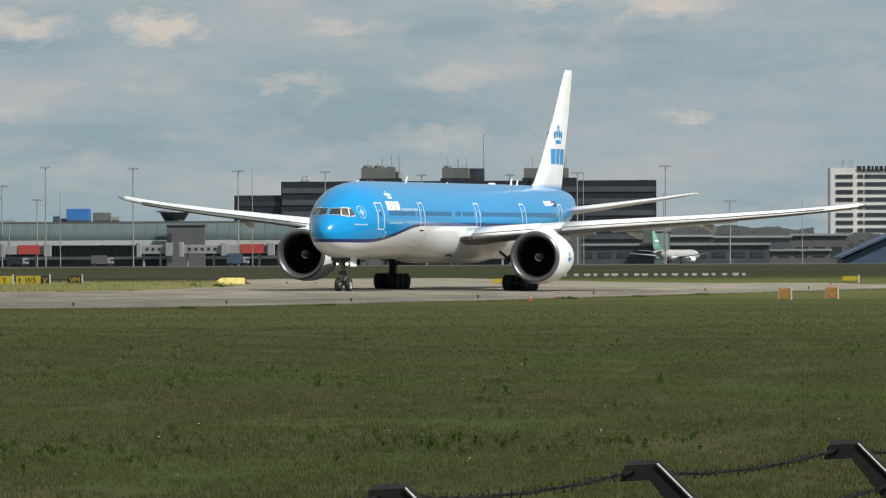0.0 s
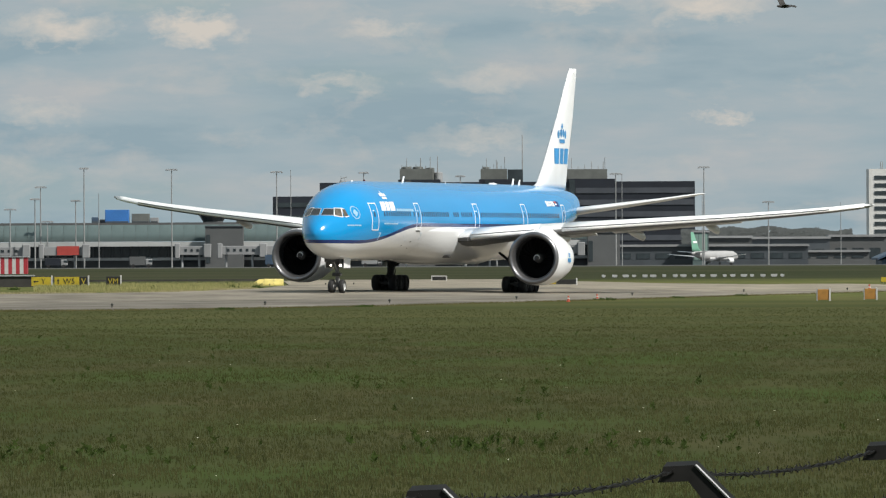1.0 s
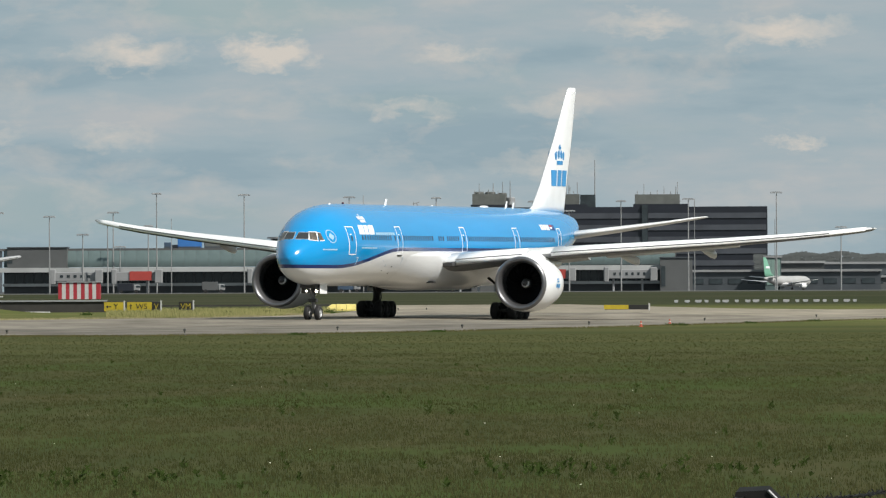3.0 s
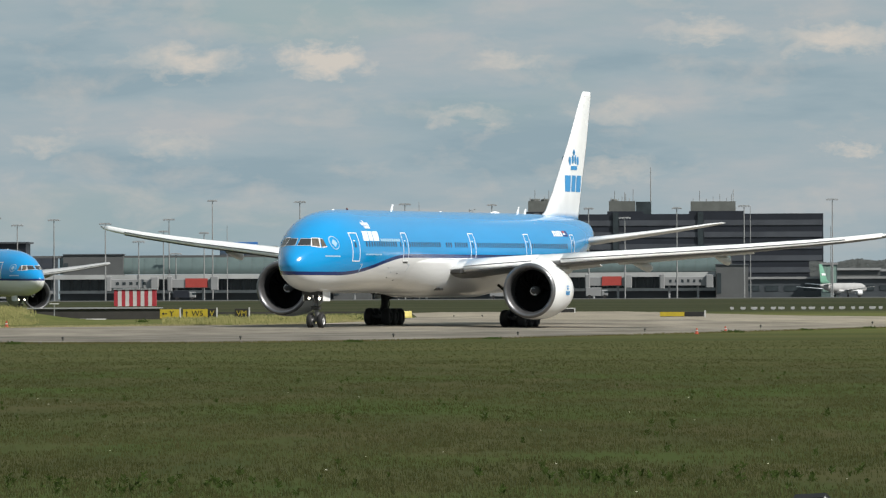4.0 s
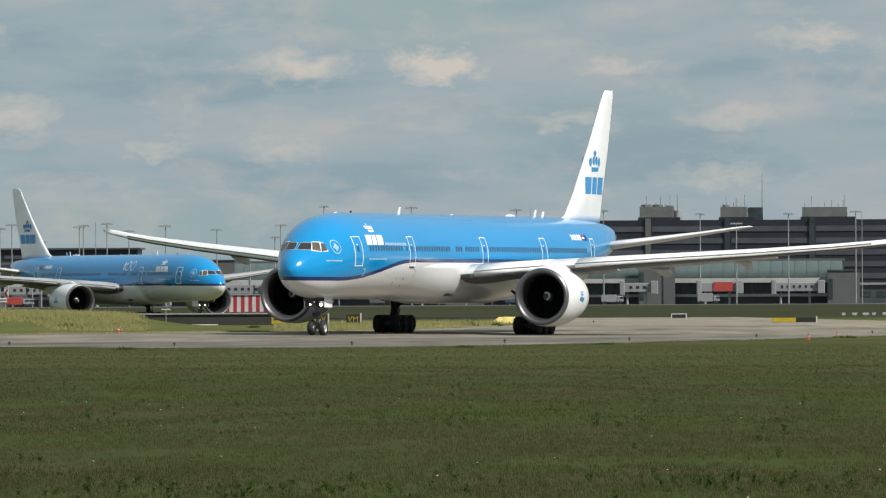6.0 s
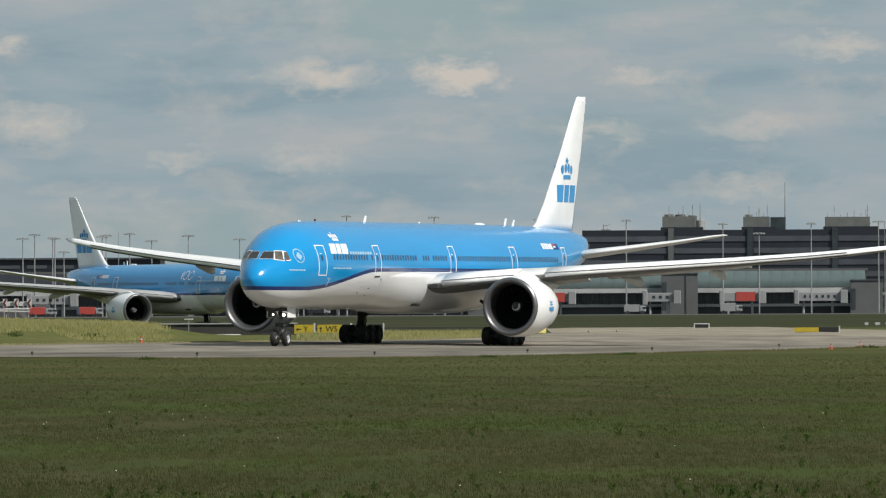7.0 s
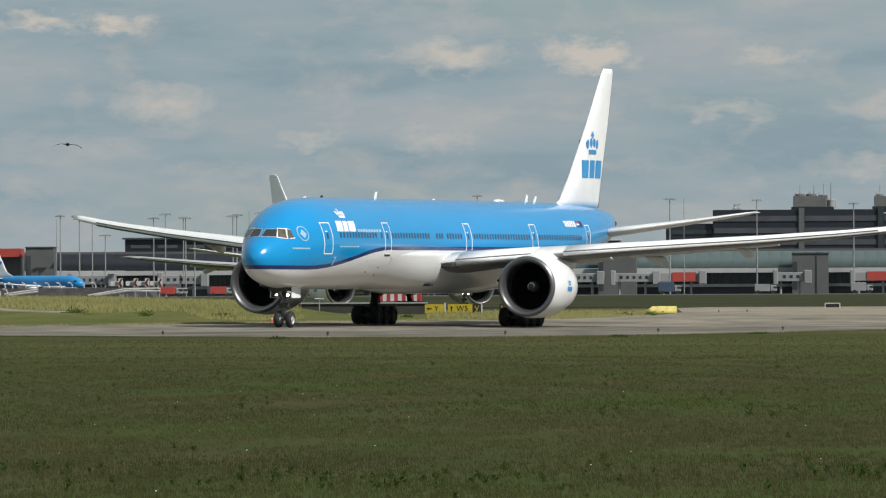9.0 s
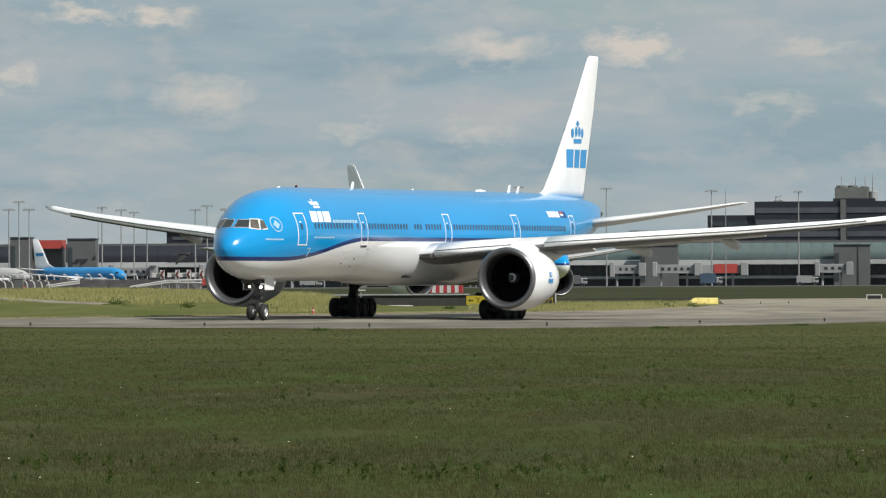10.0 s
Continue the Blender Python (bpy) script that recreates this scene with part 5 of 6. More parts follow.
# ---- parked airliners at the piers ----
def parked(label, u, d, turn, material, tail, size=1.0):
    x, y, _ = at(u, 0, d)
    root = thing("parked_airliner", label, "airliner", "airliners parked at the piers", pose(x, y, ground_z(x, y), 0, 0, turn) @ Matrix.Scale(size, 4))
    N = 20
    secs = []
    for s, r, z in ((0, 0.05, 3.0), (0.5, 0.8, 3.05), (1.8, 1.4, 3.2), (4, 1.8, 3.4), (7, 1.9, 3.45), (22, 1.9, 3.45), (28, 1.7, 3.65), (33, 1.0, 4.1), (36, 0.35, 4.4)):
        secs.append([(r * math.cos(2 * math.pi * k / N), s - 18, z + r * math.sin(2 * math.pi * k / N)) for k in range(N)])
    hull = part("fuselage", bm_loft(secs), material, root, smooth=True)
    part("belly", bm_loft([[(1.93 * math.cos(a), s - 18, 3.40 + 1.93 * math.sin(a)) for a in [math.radians(200 + 14 * k) for k in range(11)]] for s in (5, 24)]), M_WHITE, root, smooth=True)
    for sd in (1, -1):
        part("wing", bm_wing([(1.2, -4.5, 6.5, 2.6, 0.12), (6, -1.2, 4.0, 3.0, 0.11), (16.5, 5.2, 1.6, 4.0, 0.1)], side=sd), M_WING, root, smooth=True)
        part("tailplane", bm_wing([(0.4, 12.5, 4.0, 4.6, 0.1), (6.5, 16.6, 1.6, 5.2, 0.1)], side=sd), M_WING, root, smooth=True)
        part("engine", bm_revolve([(0.3, 0.75), (0, 0.85), (0.4, 1.0), (1.8, 1.0), (3.4, 0.7)], sd * 4.8, 1.6, 16, y0=-5.5), M_WHITE, root, smooth=True)
        for wy in (-13.5, 1.0):
            part("wheel", bm_tube([(sd * (0.3 if wy < 0 else 2.8) - 0.15, wy, 0.5), (sd * (0.3 if wy < 0 else 2.8) + 0.15, wy, 0.5)], 0.5, 10), M_RUBBER, root)
        part("gear_leg", bm_tube([(sd * 2.8, 1.0, 0.5), (sd * 2.5, 1.0, 2.6)], 0.14, 6), M_GEAR, root)
        part("cockpit_window", bm_box(sd * 0.55, sd * 1.35, -16.5, -15.6, 3.75, 4.15, bevel=0.1), M_PANE, root)
    part("gear_leg", bm_tube([(0, -13.5, 0.5), (0, -13.5, 2.0)], 0.14, 6), M_GEAR, root)
    fin = part("fin", bm_wing([(0, 9.5, 8.0, 5.1, 0.06), (0, 12.2, 5.6, 6.2, 0.09), (0, 16.5, 2.2, 12.4, 0.09)], vertical=True), tail, root, smooth=True)
    for sd in (1, -1):
        part("fin_mark", bm_box(sd * 0.26, sd * 0.30, 14.2, 17.2, 8.2, 9.0), M_BLUE_MARK if tail is M_WHITE else M_WHITE_MARK, fin)


parked("light blue narrow-body airliner with a white fin parked at the pier", -700, 2235, 44, M_PARKED, M_WHITE)
parked("white narrow-body airliner parked at the pier", -905, 2240, 70, M_HAZEWHITE, M_HAZEWHITE)
parked("white narrow-body airliner, greyed for haze, with a green fin at the pier", 1196, 2405, 150, M_HAZEWHITE, M_GREEN, 0.7)


# ---- taxiway furniture ----
def sign(x, y, w, h, faces_, label, z=0.0):
    """A guidance sign on legs: coloured faces side by side, each with its inscription."""
    root = thing("taxiway_sign", label, "sign", "taxiway guidance signs", pose(x, y, z + ground_z(x, y)))
    part("housing", bm_box(-w / 2, w / 2, 0, 0.22, 0.18, 0.18 + h, bevel=0.03), M_BLACK, root)
    part("edge_post", bm_box(w / 2, w / 2 + 0.14, -0.05, 0.25, 0.0, 0.30 + h), M_WHITESTRIPE, root)
    for lx in (-w * 0.35, w * 0.35):
        part("leg", bm_tube([(lx, 0.1, 0), (lx, 0.1, 0.2)], 0.05, 6), M_STEEL, root)
    for x0, x1, face, ink, text in faces_:
        f = part("sign_face", bm_box(x0, x1, -0.03, 0.0, 0.21, 0.15 + h), face, root)
        if text:
            text_part(text, h * 0.80, pose((x0 + x1) / 2, -0.05, 0.18 + h * 0.5, 90, 0, 0), ink, f)


def arrow(root, x, z, s, turn):
    bm = bmesh.new()
    for tri in (((-0.5, 0), (-0.1, 0.32), (-0.1, -0.32)), ):
        bm.faces.new([bm.verts.new((s * a, 0, s * b)) for a, b in tri])
    bm.faces.new([bm.verts.new((s * a, 0, s * b)) for a, b in ((-0.12, 0.09), (-0.12, -0.09), (0.5, -0.09), (0.5, 0.09))])
    ob = part("arrow", bm, M_BLACK, root)
    ob.matrix_basis = pose(x, -0.045, z, 0, turn, 0)


sign(-45.75, 939, 2.05, 1.0, [(-1.01, 1.01, M_SIGN_Y, M_BLACK, "  Y")], "yellow taxiway sign with a black arrow and letter")
sign(-42.64, 939, 3.46, 1.0, [(-1.72, 0.84, M_SIGN_Y, M_BLACK, "  W5"), (0.87, 1.72, M_BLACK, M_SIGN_Y, "V")], "yellow and black taxiway sign with letters")
sign(-38.27, 939, 1.45, 1.0, [(-0.70, 0.70, M_BLACK, M_SIGN_Y, "VM")], "black taxiway sign with yellow letters")
for ob in [o for o in bpy.data.objects if o.name.startswith("taxiway_sign")][:2]:
    first = ob.location.x < -44
    arrow(ob, -0.55 if first else -1.35, 0.68, 0.55, 0 if first else 90)
sign(7.4, 925, 4.5, 0.5, [(-2.3, 0.2, M_SIGN_Y, M_BLACK, ""), (0.24, 2.3, M_BLACK, M_BLACK, "")], "low yellow and black sign beyond the junction")
sign(43.0, 955, 1.7, 0.55, [(-0.83, 0.83, M_SIGN_Y, M_BLACK, "")], "low yellow sign in the grass")
sign(-5.6, 1190, 1.8, 0.45, [(-0.85, 0.85, M_BLACK, M_BLACK, "")], "small black sign in a white frame")
frame_sign = [o for o in bpy.data.objects if o.name.startswith("taxiway_sign")][-1]
part("white_surround", bm_box(-1.0, 1.0, 0.05, 0.15, 0.64, 0.76), M_WHITESTRIPE, frame_sign)
part("white_surround", bm_box(-1.02, -0.9, -0.04, 0.2, 0.0, 0.64), M_WHITESTRIPE, frame_sign)

for x, y in ((20.9, 552), (24.2, 562)):
    root = thing("marker_board", "orange marker board with a white edge, in the grass", "marker", "orange marker boards", pose(x, y, 0))
    part("board", bm_box(-0.40, 0.30, 0, 0.12, 0.04, 0.70, bevel=0.02), M_ORANGE, root)
    part("edge_post", bm_box(0.30, 0.40, -0.04, 0.16, 0.0, 0.76), M_WHITESTRIPE, root)
    part("edge_post", bm_box(-0.46, -0.40, -0.04, 0.16, 0.0, 0.74), M_STEEL, root)

for k in range(3):
    x = -24.6 + 1.08 * k
    bm = bm_loft([[(x + e * 0.52, 1000 + dy, z) for dy, z in ((-0.35, 0.02), (-0.35, 0.22), (-0.2, 0.34 if k == 0 and e < 0 else 0.68 + 0.1 * math.sin(3.0 * k + e)), (0.2, 0.38 if k == 0 and e < 0 else 0.74), (0.35, 0.22), (0.35, 0.02))] for e in (-1, 0, 1)])
    tagged(part("barrier_block", bm, M_YELLOW), "faded yellow barrier block lying beside the taxiway", "barrier", "yellow barrier blocks")

EDGE = [(-62, 540), (-51, 519), (-40, 507), (-29.5, 487), (-20, 489), (-12.2, 509), (-5.4, 530), (2.2, 572), (10.4, 625), (20, 690), (30, 742), (-26, 1100), (-22.5, 960), (-17, 985), (-14, 990)]
for x, y in EDGE:
    root = thing("edge_marker", "short dark marker post at the pavement edge", "marker post", "pavement edge markers", pose(x, y, ground_z(x, y) + 0.02) @ Matrix.Scale(0.8, 4))
    part("stem", bm_tube([(0, 0, 0), (0, 0, 0.22)], [0.05, 0.045], 7), M_POST, root)
    part("head", bm_tube([(0, 0, 0.22), (0, 0, 0.30), (0, 0, 0.36)], [0.09, 0.10, 0.05], 8), M_POST, root)
for x, y in ((5.3, 553), (7.4, 580), (-48.1, 720), (-85.7, 866), (33, 770)):
    root = thing("marker_cone", "orange-red marker cone in the grass", "cone", "red marker cones", pose(x, y, ground_z(x, y)) @ Matrix.Scale(0.7 if y < 600 else 1.1, 4))
    part("base", bm_box(-0.2, 0.2, -0.2, 0.2, 0, 0.05, bevel=0.01), M_CONE, root)
    part("cone", bm_tube([(0, 0, 0.05), (0, 0, 0.42), (0, 0, 0.55)], [0.15, 0.07, 0.05], 10), M_CONE, root)
    part("reflective_band", bm_tube([(0, 0, 0.28), (0, 0, 0.36)], [0.112, 0.095], 10), M_WHITESTRIPE, root)

# dark ditch wall with a rail, and a white pipe before it
wall = thing("ditch_wall", "dark low retaining wall along a ditch", "wall")
span(-262, -10, -44, -20, 1012, 0.6, "wall_face", M_DITCH, wall)
span(-264, -8, -20, -17.5, 1011.8, 1.0, "coping", M_STEEL, wall)
span(-8, 430, -30, -27, 1012, 0.15, "rail", M_DITCH, wall)
for u in range(0, 430, 35):
    span(u, u + 2, -40, -30, 1012, 0.12, "rail_post", M_DITCH, wall)
pipe = thing("white_pipe", "long white pipe lying before the ditch wall", "pipe")
a, b = at(-226, -39, 1000), at(-108, -39, 1000)
part("pipe_run", bm_tube([a, b], 0.09, 8), M_WHITESTRIPE, pipe)
for f in (0.05, 0.35, 0.65, 0.95):
    x = a[0] + (b[0] - a[0]) * f
    part("pipe_foot", bm_tube([(x, 1000, -0.2), (x, 1000, a[2])], 0.06, 6), M_STEEL, pipe)
post = thing("lamp_post", "small white lamp on a thin post by the ditch", "lamp post")
x, y, z = at(-200, -12, 985)
part("pole", bm_tube([(x, y, 0), (x, y, z)], 0.05, 6), M_STEEL, post)
part("lamp_head", bm_box(x - 0.5, x + 0.5, y - 0.1, y + 0.1, z, z + 0.14, bevel=0.03), M_WHITESTRIPE, post)

# embankment with white hooped railings, boards and rails
emb = thing("road_embankment", "low dark road embankment beyond the field", "embankment")
x0, x1 = at(-960, 0, 1500)[0], at(-478, 0, 1500)[0]
zt = at(0, 10, 1505)[2]
part("bank_face", bm_loft([[(x0, 1500, -0.5), (x0, 1502, zt), (x0, 1520, zt), (x0, 1522, -0.5)], [(x1, 1500, -0.5), (x1 - 3, 1502, zt), (x1 - 3, 1520, zt), (x1, 1522, -0.5)]]), M_BANK, emb)
hoops = [(-930 + 13 * i, 1505, 10, 20) for i in range(15)] + [(-926 + 13 * i, 1493, -4, 9) for i in range(14)] + [(-724 + 20.7 * i, 1505, 10, 19.5) for i in range(7)]
for u, d, v0, v1 in hoops:
    xx, yy, zz = at(u, v1, d)
    low = at(u, v0, d)[2]
    root = thing("railing_hoop", "white curved railing post along the embankment", "railing", "white railing posts", pose(xx, yy, low))
    h = zz - low
    part("post", bm_tube([(0.25, 0, -0.1), (0.2, 0, h * 0.5), (0.0, 0, h * 0.85), (-0.25, 0, h), (-0.5, 0, h * 0.97)], 0.12, 6), M_WHITESTRIPE, root)
    part("foot", bm_box(0.0, 0.5, -0.2, 0.2, -0.3, 0.02), M_DITCH, root)
for u in (-557, -530, -510, -487):
    root = thing("chevron_board", "red and white striped traffic board on a post", "traffic board", "striped boards")
    span(u, u + 8, 11, 27, 1480, 0.15, "board", M_WHITESTRIPE, root)
    x, y, z = at(u + 4, 19, 1479.9)
    bm = bmesh.new()
    for e in (1, -1):
        bm.faces.new([bm.verts.new((x + px, y, z + e * pz)) for px, pz in ((-0.34, 0.0), (0.02, 0.66), (0.34, 0.66), (0.0, 0.0))])
    part("chevron", bm, M_DARKRED, root)
    span(u + 2, u + 3.5, -8, 11, 1480.1, 0.12, "post", M_STEEL, root)
    span(u - 14, u, 14, 22, 1480.5, 0.1, "crash_cushion", M_WHITESTRIPE, root)
rails = thing("white_guard_rail", "low white guard rails sloping beside the road", "guard rail")
for ua, ub, va, vb in ((-611, -545, -3, 8), (-600, -520, -3, 7), (-545, -482, 8, 9), (-555, -482, 5, 4), (-760, -700, 0, 8), (-752, -700, -2, 4)):
    part("rail", bm_tube([at(ua, va, 1440), at(ub, vb, 1440)], 0.14, 6), M_WHITESTRIPE, rails)
    part("rail_post", bm_tube([at(ub - 4, vb, 1440.2), (*at(ub - 4, vb, 1440.2)[:2], 0.0)], 0.1, 6), M_STEEL, rails)
    part("rail_post", bm_tube([at(ua + 4, va, 1440.2), (*at(ua + 4, va, 1440.2)[:2], 0.0)], 0.1, 6), M_STEEL, rails)
box = thing("roadside_cabinet", "grey roadside cabinet in the grass", "cabinet", m=pose(-86.6, 870, ground_z(-86.6, 870) - 0.05))
part("casing", bm_box(-0.45, 0.45, -0.3, 0.3, 0.1, 1.35, bevel=0.04), M_GREYWALL, box)
part("plinth", bm_box(-0.5, 0.5, -0.35, 0.35, 0.0, 0.1), M_STEEL, box)
part("lid", bm_box(-0.5, 0.5, -0.36, 0.34, 1.35, 1.42), M_STEEL, box)

path = [(-92.0, 905), (-89.5, 868), (-86.0, 828), (-82.0, 806), (-76.0, 795), (-70.0, 790)]
bm = bmesh.new()
fine = [(a[0] + (b[0] - a[0]) * k / 8, a[1] + (b[1] - a[1]) * k / 8) for a, b in zip(path, path[1:]) for k in range(8)]
strip = [[bm.verts.new((x + dx, y + dy, ground_z(x + dx, y + dy) + lift)) for dx, dy, lift in ((-0.5, -2.2, -0.1), (-0.45, -2.0, 0.07), (0.45, 2.0, 0.07), (0.5, 2.2, -0.1))] for x, y in fine]
for p, q in zip(strip, strip[1:]):
    for j in range(3):
        bm.faces.new((p[j], q[j], q[j + 1], p[j + 1]))
bmesh.ops.recalc_face_normals(bm, faces=bm.faces[:])
tagged(part("footpath", bm, M_CONCRETE), "narrow pale path curving over the grass bank", "path", kind="structure")

for k in range(19):
    u = 1000 + 17.5 * k + (k * 7) % 5
    x, y, _ = at(u, 0, 1400)
    root = thing("field_marker", "small white marker board standing in the far grass", "marker", "row of white field markers", pose(x, y, ground_z(x, y)))
    w = 0.30 + 0.1 * (k % 3)
    part("board", bm_box(-w, w, 0, 0.1, 0.1, 0.42, bevel=0.02), M_HAZEWHITE, root)
    part("foot", bm_box(-w * 0.7, w * 0.7, -0.1, 0.2, 0, 0.1), M_STEEL, root)


# ---- foreground fence: cranked arms with barbed wire ----
def fence():
    root = thing("perimeter_fence", "dark steel fence with cranked arms and barbed wire", "fence")
    posts = [(-0.92, 20.3), (-0.19, 22.9), (0.51, 25.5), (1.20, 28.2), (1.90, 30.9)]
    for x, y in posts:
        z = CAM_H - 0.577
        # an angle-steel arm that leans away from its upright
        secs = []
        for dx, dz in ((0.0, 0.0), (0.085, 0.004), (0.19, -0.10), (0.36, -0.28)):
            secs.append([(x + dx + ex, y + ey, z + dz + ez) for ex, ey, ez in ((0, 0, 0), (0.012, 0.045, 0.012), (0.016, 0.05, 0.004), (0.004, 0.008, -0.045 if dx < 0.1 else -0.075), (-0.016, 0.0, -0.045 if dx < 0.1 else -0.075))])
        arm = part("arm", bm_loft(secs), M_FENCE, root)
        # thin grey strip added to draw the arm's lit upper edge
        part("lit_edge_strip", bm_tube([(x + 0.09, y - 0.004, z + 0.004), (x + 0.19, y - 0.004, z - 0.097), (x + 0.36, y - 0.004, z - 0.277)], 0.005, 6), M_GEAR, arm)
        part("upright", bm_tube([(x + 0.36, y + 0.02, z - 0.28), (x + 0.36, y + 0.02, 0.0)], 0.03, 8), M_FENCE, root)
        part("bolt", bm_tube([(x + 0.03, y - 0.012, z - 0.012), (x + 0.03, y + 0.01, z - 0.012)], 0.006, 6), M_FENCE, arm)
    for off, drop in ((0.02, -0.016), (0.19, -0.125)):
        for (xa, ya), (xb, yb) in zip(posts, posts[1:]):
            bm = bmesh.new()
            n = 44
            for ph in (0, math.pi):
                pts = []
                for k in range(n + 1):
                    f = k / n
                    sag = 0.03 * 4 * f * (1 - f)
                    a = f * 60 + ph
                    pts.append((xa + (xb - xa) * f + off + 0.004 * math.cos(a), ya + (yb - ya) * f, CAM_H - 0.577 + drop - sag + 0.004 * math.sin(a)))
                bm_tube(pts, 0.0035, 4, bm)
            wire = part("wire", bm, M_FENCE, root, "twisted barbed wire")
            bm = bmesh.new()
            for k in range(1, 24):
                f = k / 24
                c = Vector((xa + (xb - xa) * f + off, ya + (yb - ya) * f, CAM_H - 0.577 + drop - 0.12 * f * (1 - f)))
                for q in range(2):
                    a = k * 1.3 + q * 1.6
                    d = Vector((math.cos(a), 0.3, math.sin(a))) * 0.016
                    bm_tube([c - d, c + d], [0.0015, 0.003], 4, bm)
            tagged(part("barbing", bm, M_FENCE, wire), kind="stuff")


fence()


# ---- birds ----
def bird(label):
    root = thing("bird", label, "bird", "birds in flight")
    secs = [[(r * math.cos(a), s, 0.8 * r * math.sin(a)) for a in [2 * math.pi * k / 10 for k in range(10)]] for s, r in ((-0.21, 0.005), (-0.18, 0.03), (-0.12, 0.045), (0.0, 0.06), (0.12, 0.045), (0.2, 0.02))]
    part("body", bm_loft(secs), M_BIRD, root, smooth=True)
    part("tail", bm_loft([[(-0.02, 0.18, 0.004), (0.02, 0.18, 0.004), (0.02, 0.18, -0.004), (-0.02, 0.18, -0.004)], [(-0.07, 0.34, 0.002), (0.07, 0.34, 0.002), (0.07, 0.34, -0.004), (-0.07, 0.34, -0.004)]]), M_BIRD, root)
    wings = []
    for sd in (1, -1):
        w = part("wing", bm_wing([(0.0, -0.10, 0.20, 0.0, 0.10), (0.18, -0.13, 0.19, 0.05, 0.07), (0.33, -0.07, 0.15, 0.05, 0.05), (0.45, 0.03, 0.05, 0.02, 0.05)], side=sd), M_BIRD, root, smooth=True)
        wings.append((w, sd))
    return root, wings


bird_a, wings_a = bird("dark bird with spread wings crossing the sky")
bird_b, wings_b = bird("dark gliding bird descending past the airliner")


# ---- grass ----
def blades(name, label, spots, material, hmin, hmax, width, lean=0.35, group=3):
    """Thin bent blades, a few from each root."""
    r = np.random.RandomState(7)
    P = np.repeat(np.array(spots), group, axis=0)
    m = len(P)
    P[:, 0] += r.uniform(-0.05, 0.05, m)
    P[:, 1] += r.uniform(-0.05, 0.05, m)
    a = r.uniform(0, 2 * np.pi, m)
    h = r.uniform(hmin, hmax, m) * r.uniform(0.5, 1.0, m)
    w = width * r.uniform(0.6, 1.4, m)
    dx, ln = np.cos(a), r.uniform(-lean, lean, m) * h
    V = np.zeros((m, 4, 3))
    V[:, 0] = P + np.stack([-w, 0 * w, -0.03 + 0 * w], 1)
    V[:, 1] = P + np.stack([w, 0 * w, -0.03 + 0 * w], 1)
    V[:, 2] = P + np.stack([ln * 0.45 + w * 0.8, 0.2 * h * np.sin(a), h * 0.6], 1)
    V[:, 3] = P + np.stack([ln, 0.4 * h * np.sin(a), h], 1)
    I = np.arange(m)[:, None] * 4
    F = np.concatenate([I + [0, 1, 2], I + [0, 2, 3]])
    me = bpy.data.meshes.new(name)
    me.from_pydata(V.reshape(-1, 3).tolist(), [], F.tolist())
    me.materials.append(material)
    return tagged(new(name, me), label, "grass", kind="stuff")


def scatter(n, y0, y1, uv0, uv1, seed, test=None, power=1.0):
    r = random.Random(seed)
    out = []
    while len(out) < n:
        y = y0 + (y1 - y0) * r.random() ** power
        x = y * (r.uniform(uv0, uv1) - 784) / 16000
        if test is None or test(x, y):
            out.append((x, y, ground_z(x, y)))
    return out


def patchy(x, y):
    return noise.noise(Vector((x * 0.45, y * 0.10, 3.0))) + 0.5 * noise.noise(Vector((x * 1.7, y * 0.35, 9.0))) + 0.75 > 1.0 * random.random()


blades("lawn_grass", "short green and straw-coloured airfield grass, darkened for cloud shade", scatter(120000, 80, 335, -900, 1640, 1, patchy, 1.35), M_BLADE, 0.03, 0.085, 0.0045)
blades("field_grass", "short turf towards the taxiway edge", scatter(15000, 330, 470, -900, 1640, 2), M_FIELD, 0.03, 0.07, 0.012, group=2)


def off_pavement(x, y):
    ragged = 30 * noise.noise(Vector((x * 0.9, y * 0.06, 1.0)))
    return (x / y * 16000 + 784 < -246 + ragged or x / y * 16000 + 784 > -8) and ((x < -56 and y > 795 + 20 * noise.noise(Vector((x * 0.2, 0, 5)))) or (-56 < x < -24 and y > 790))


blades("verge_grass", "tall seeding grass on the verge round the signs", scatter(24000, 690, 1005, -900, 445, 3, off_pavement), M_TALL, 0.15, 0.62, 0.018, group=4)
rim = FAR_EDGE[:7]
M_STRAW = mat("dry_straw_grass", (0.26, 0.235, 0.11), 0.9, var=0.4, scale=0.4, spread=0.9, tint=(0.50, 0.44, 0.26), spec=0.05)
blades("fringe_grass", "dry straw-coloured fringe along the far edge of the taxiway", [(x, y, ground_z(x, y)) for (x0, y0), (x1, y1) in zip(rim, rim[1:]) for k in range(4200)
                     for f, g in [(rng.random(), 9.0 * rng.random() ** 1.6)] for x, y in [(x0 + (x1 - x0) * f - 0.15 * g, y0 + (y1 - y0) * f + g)] if noise.noise(Vector((x * 0.35, y * 0.05, 2.0))) > -0.15], M_STRAW, 0.06, 0.30, 0.022, group=3)
blades("edge_grass", "rough grass along the near edge of the taxiway", [(x + dx, y + dy, 0.0) for x0, y0, x1, y1 in zip([p[0] for p in NEAR_EDGE[1:11]], [p[1] for p in NEAR_EDGE[1:11]], [p[0] for p in NEAR_EDGE[2:12]], [p[1] for p in NEAR_EDGE[2:12]])
                     for k in range(800) for f, dx, dy in [(rng.random(), rng.uniform(-0.6, 0.6), rng.uniform(-3.5, -0.02))] for x, y in [(x0 + (x1 - x0) * f, y0 + (y1 - y0) * f)]], M_EDGE, 0.03, 0.15, 0.015, group=3)


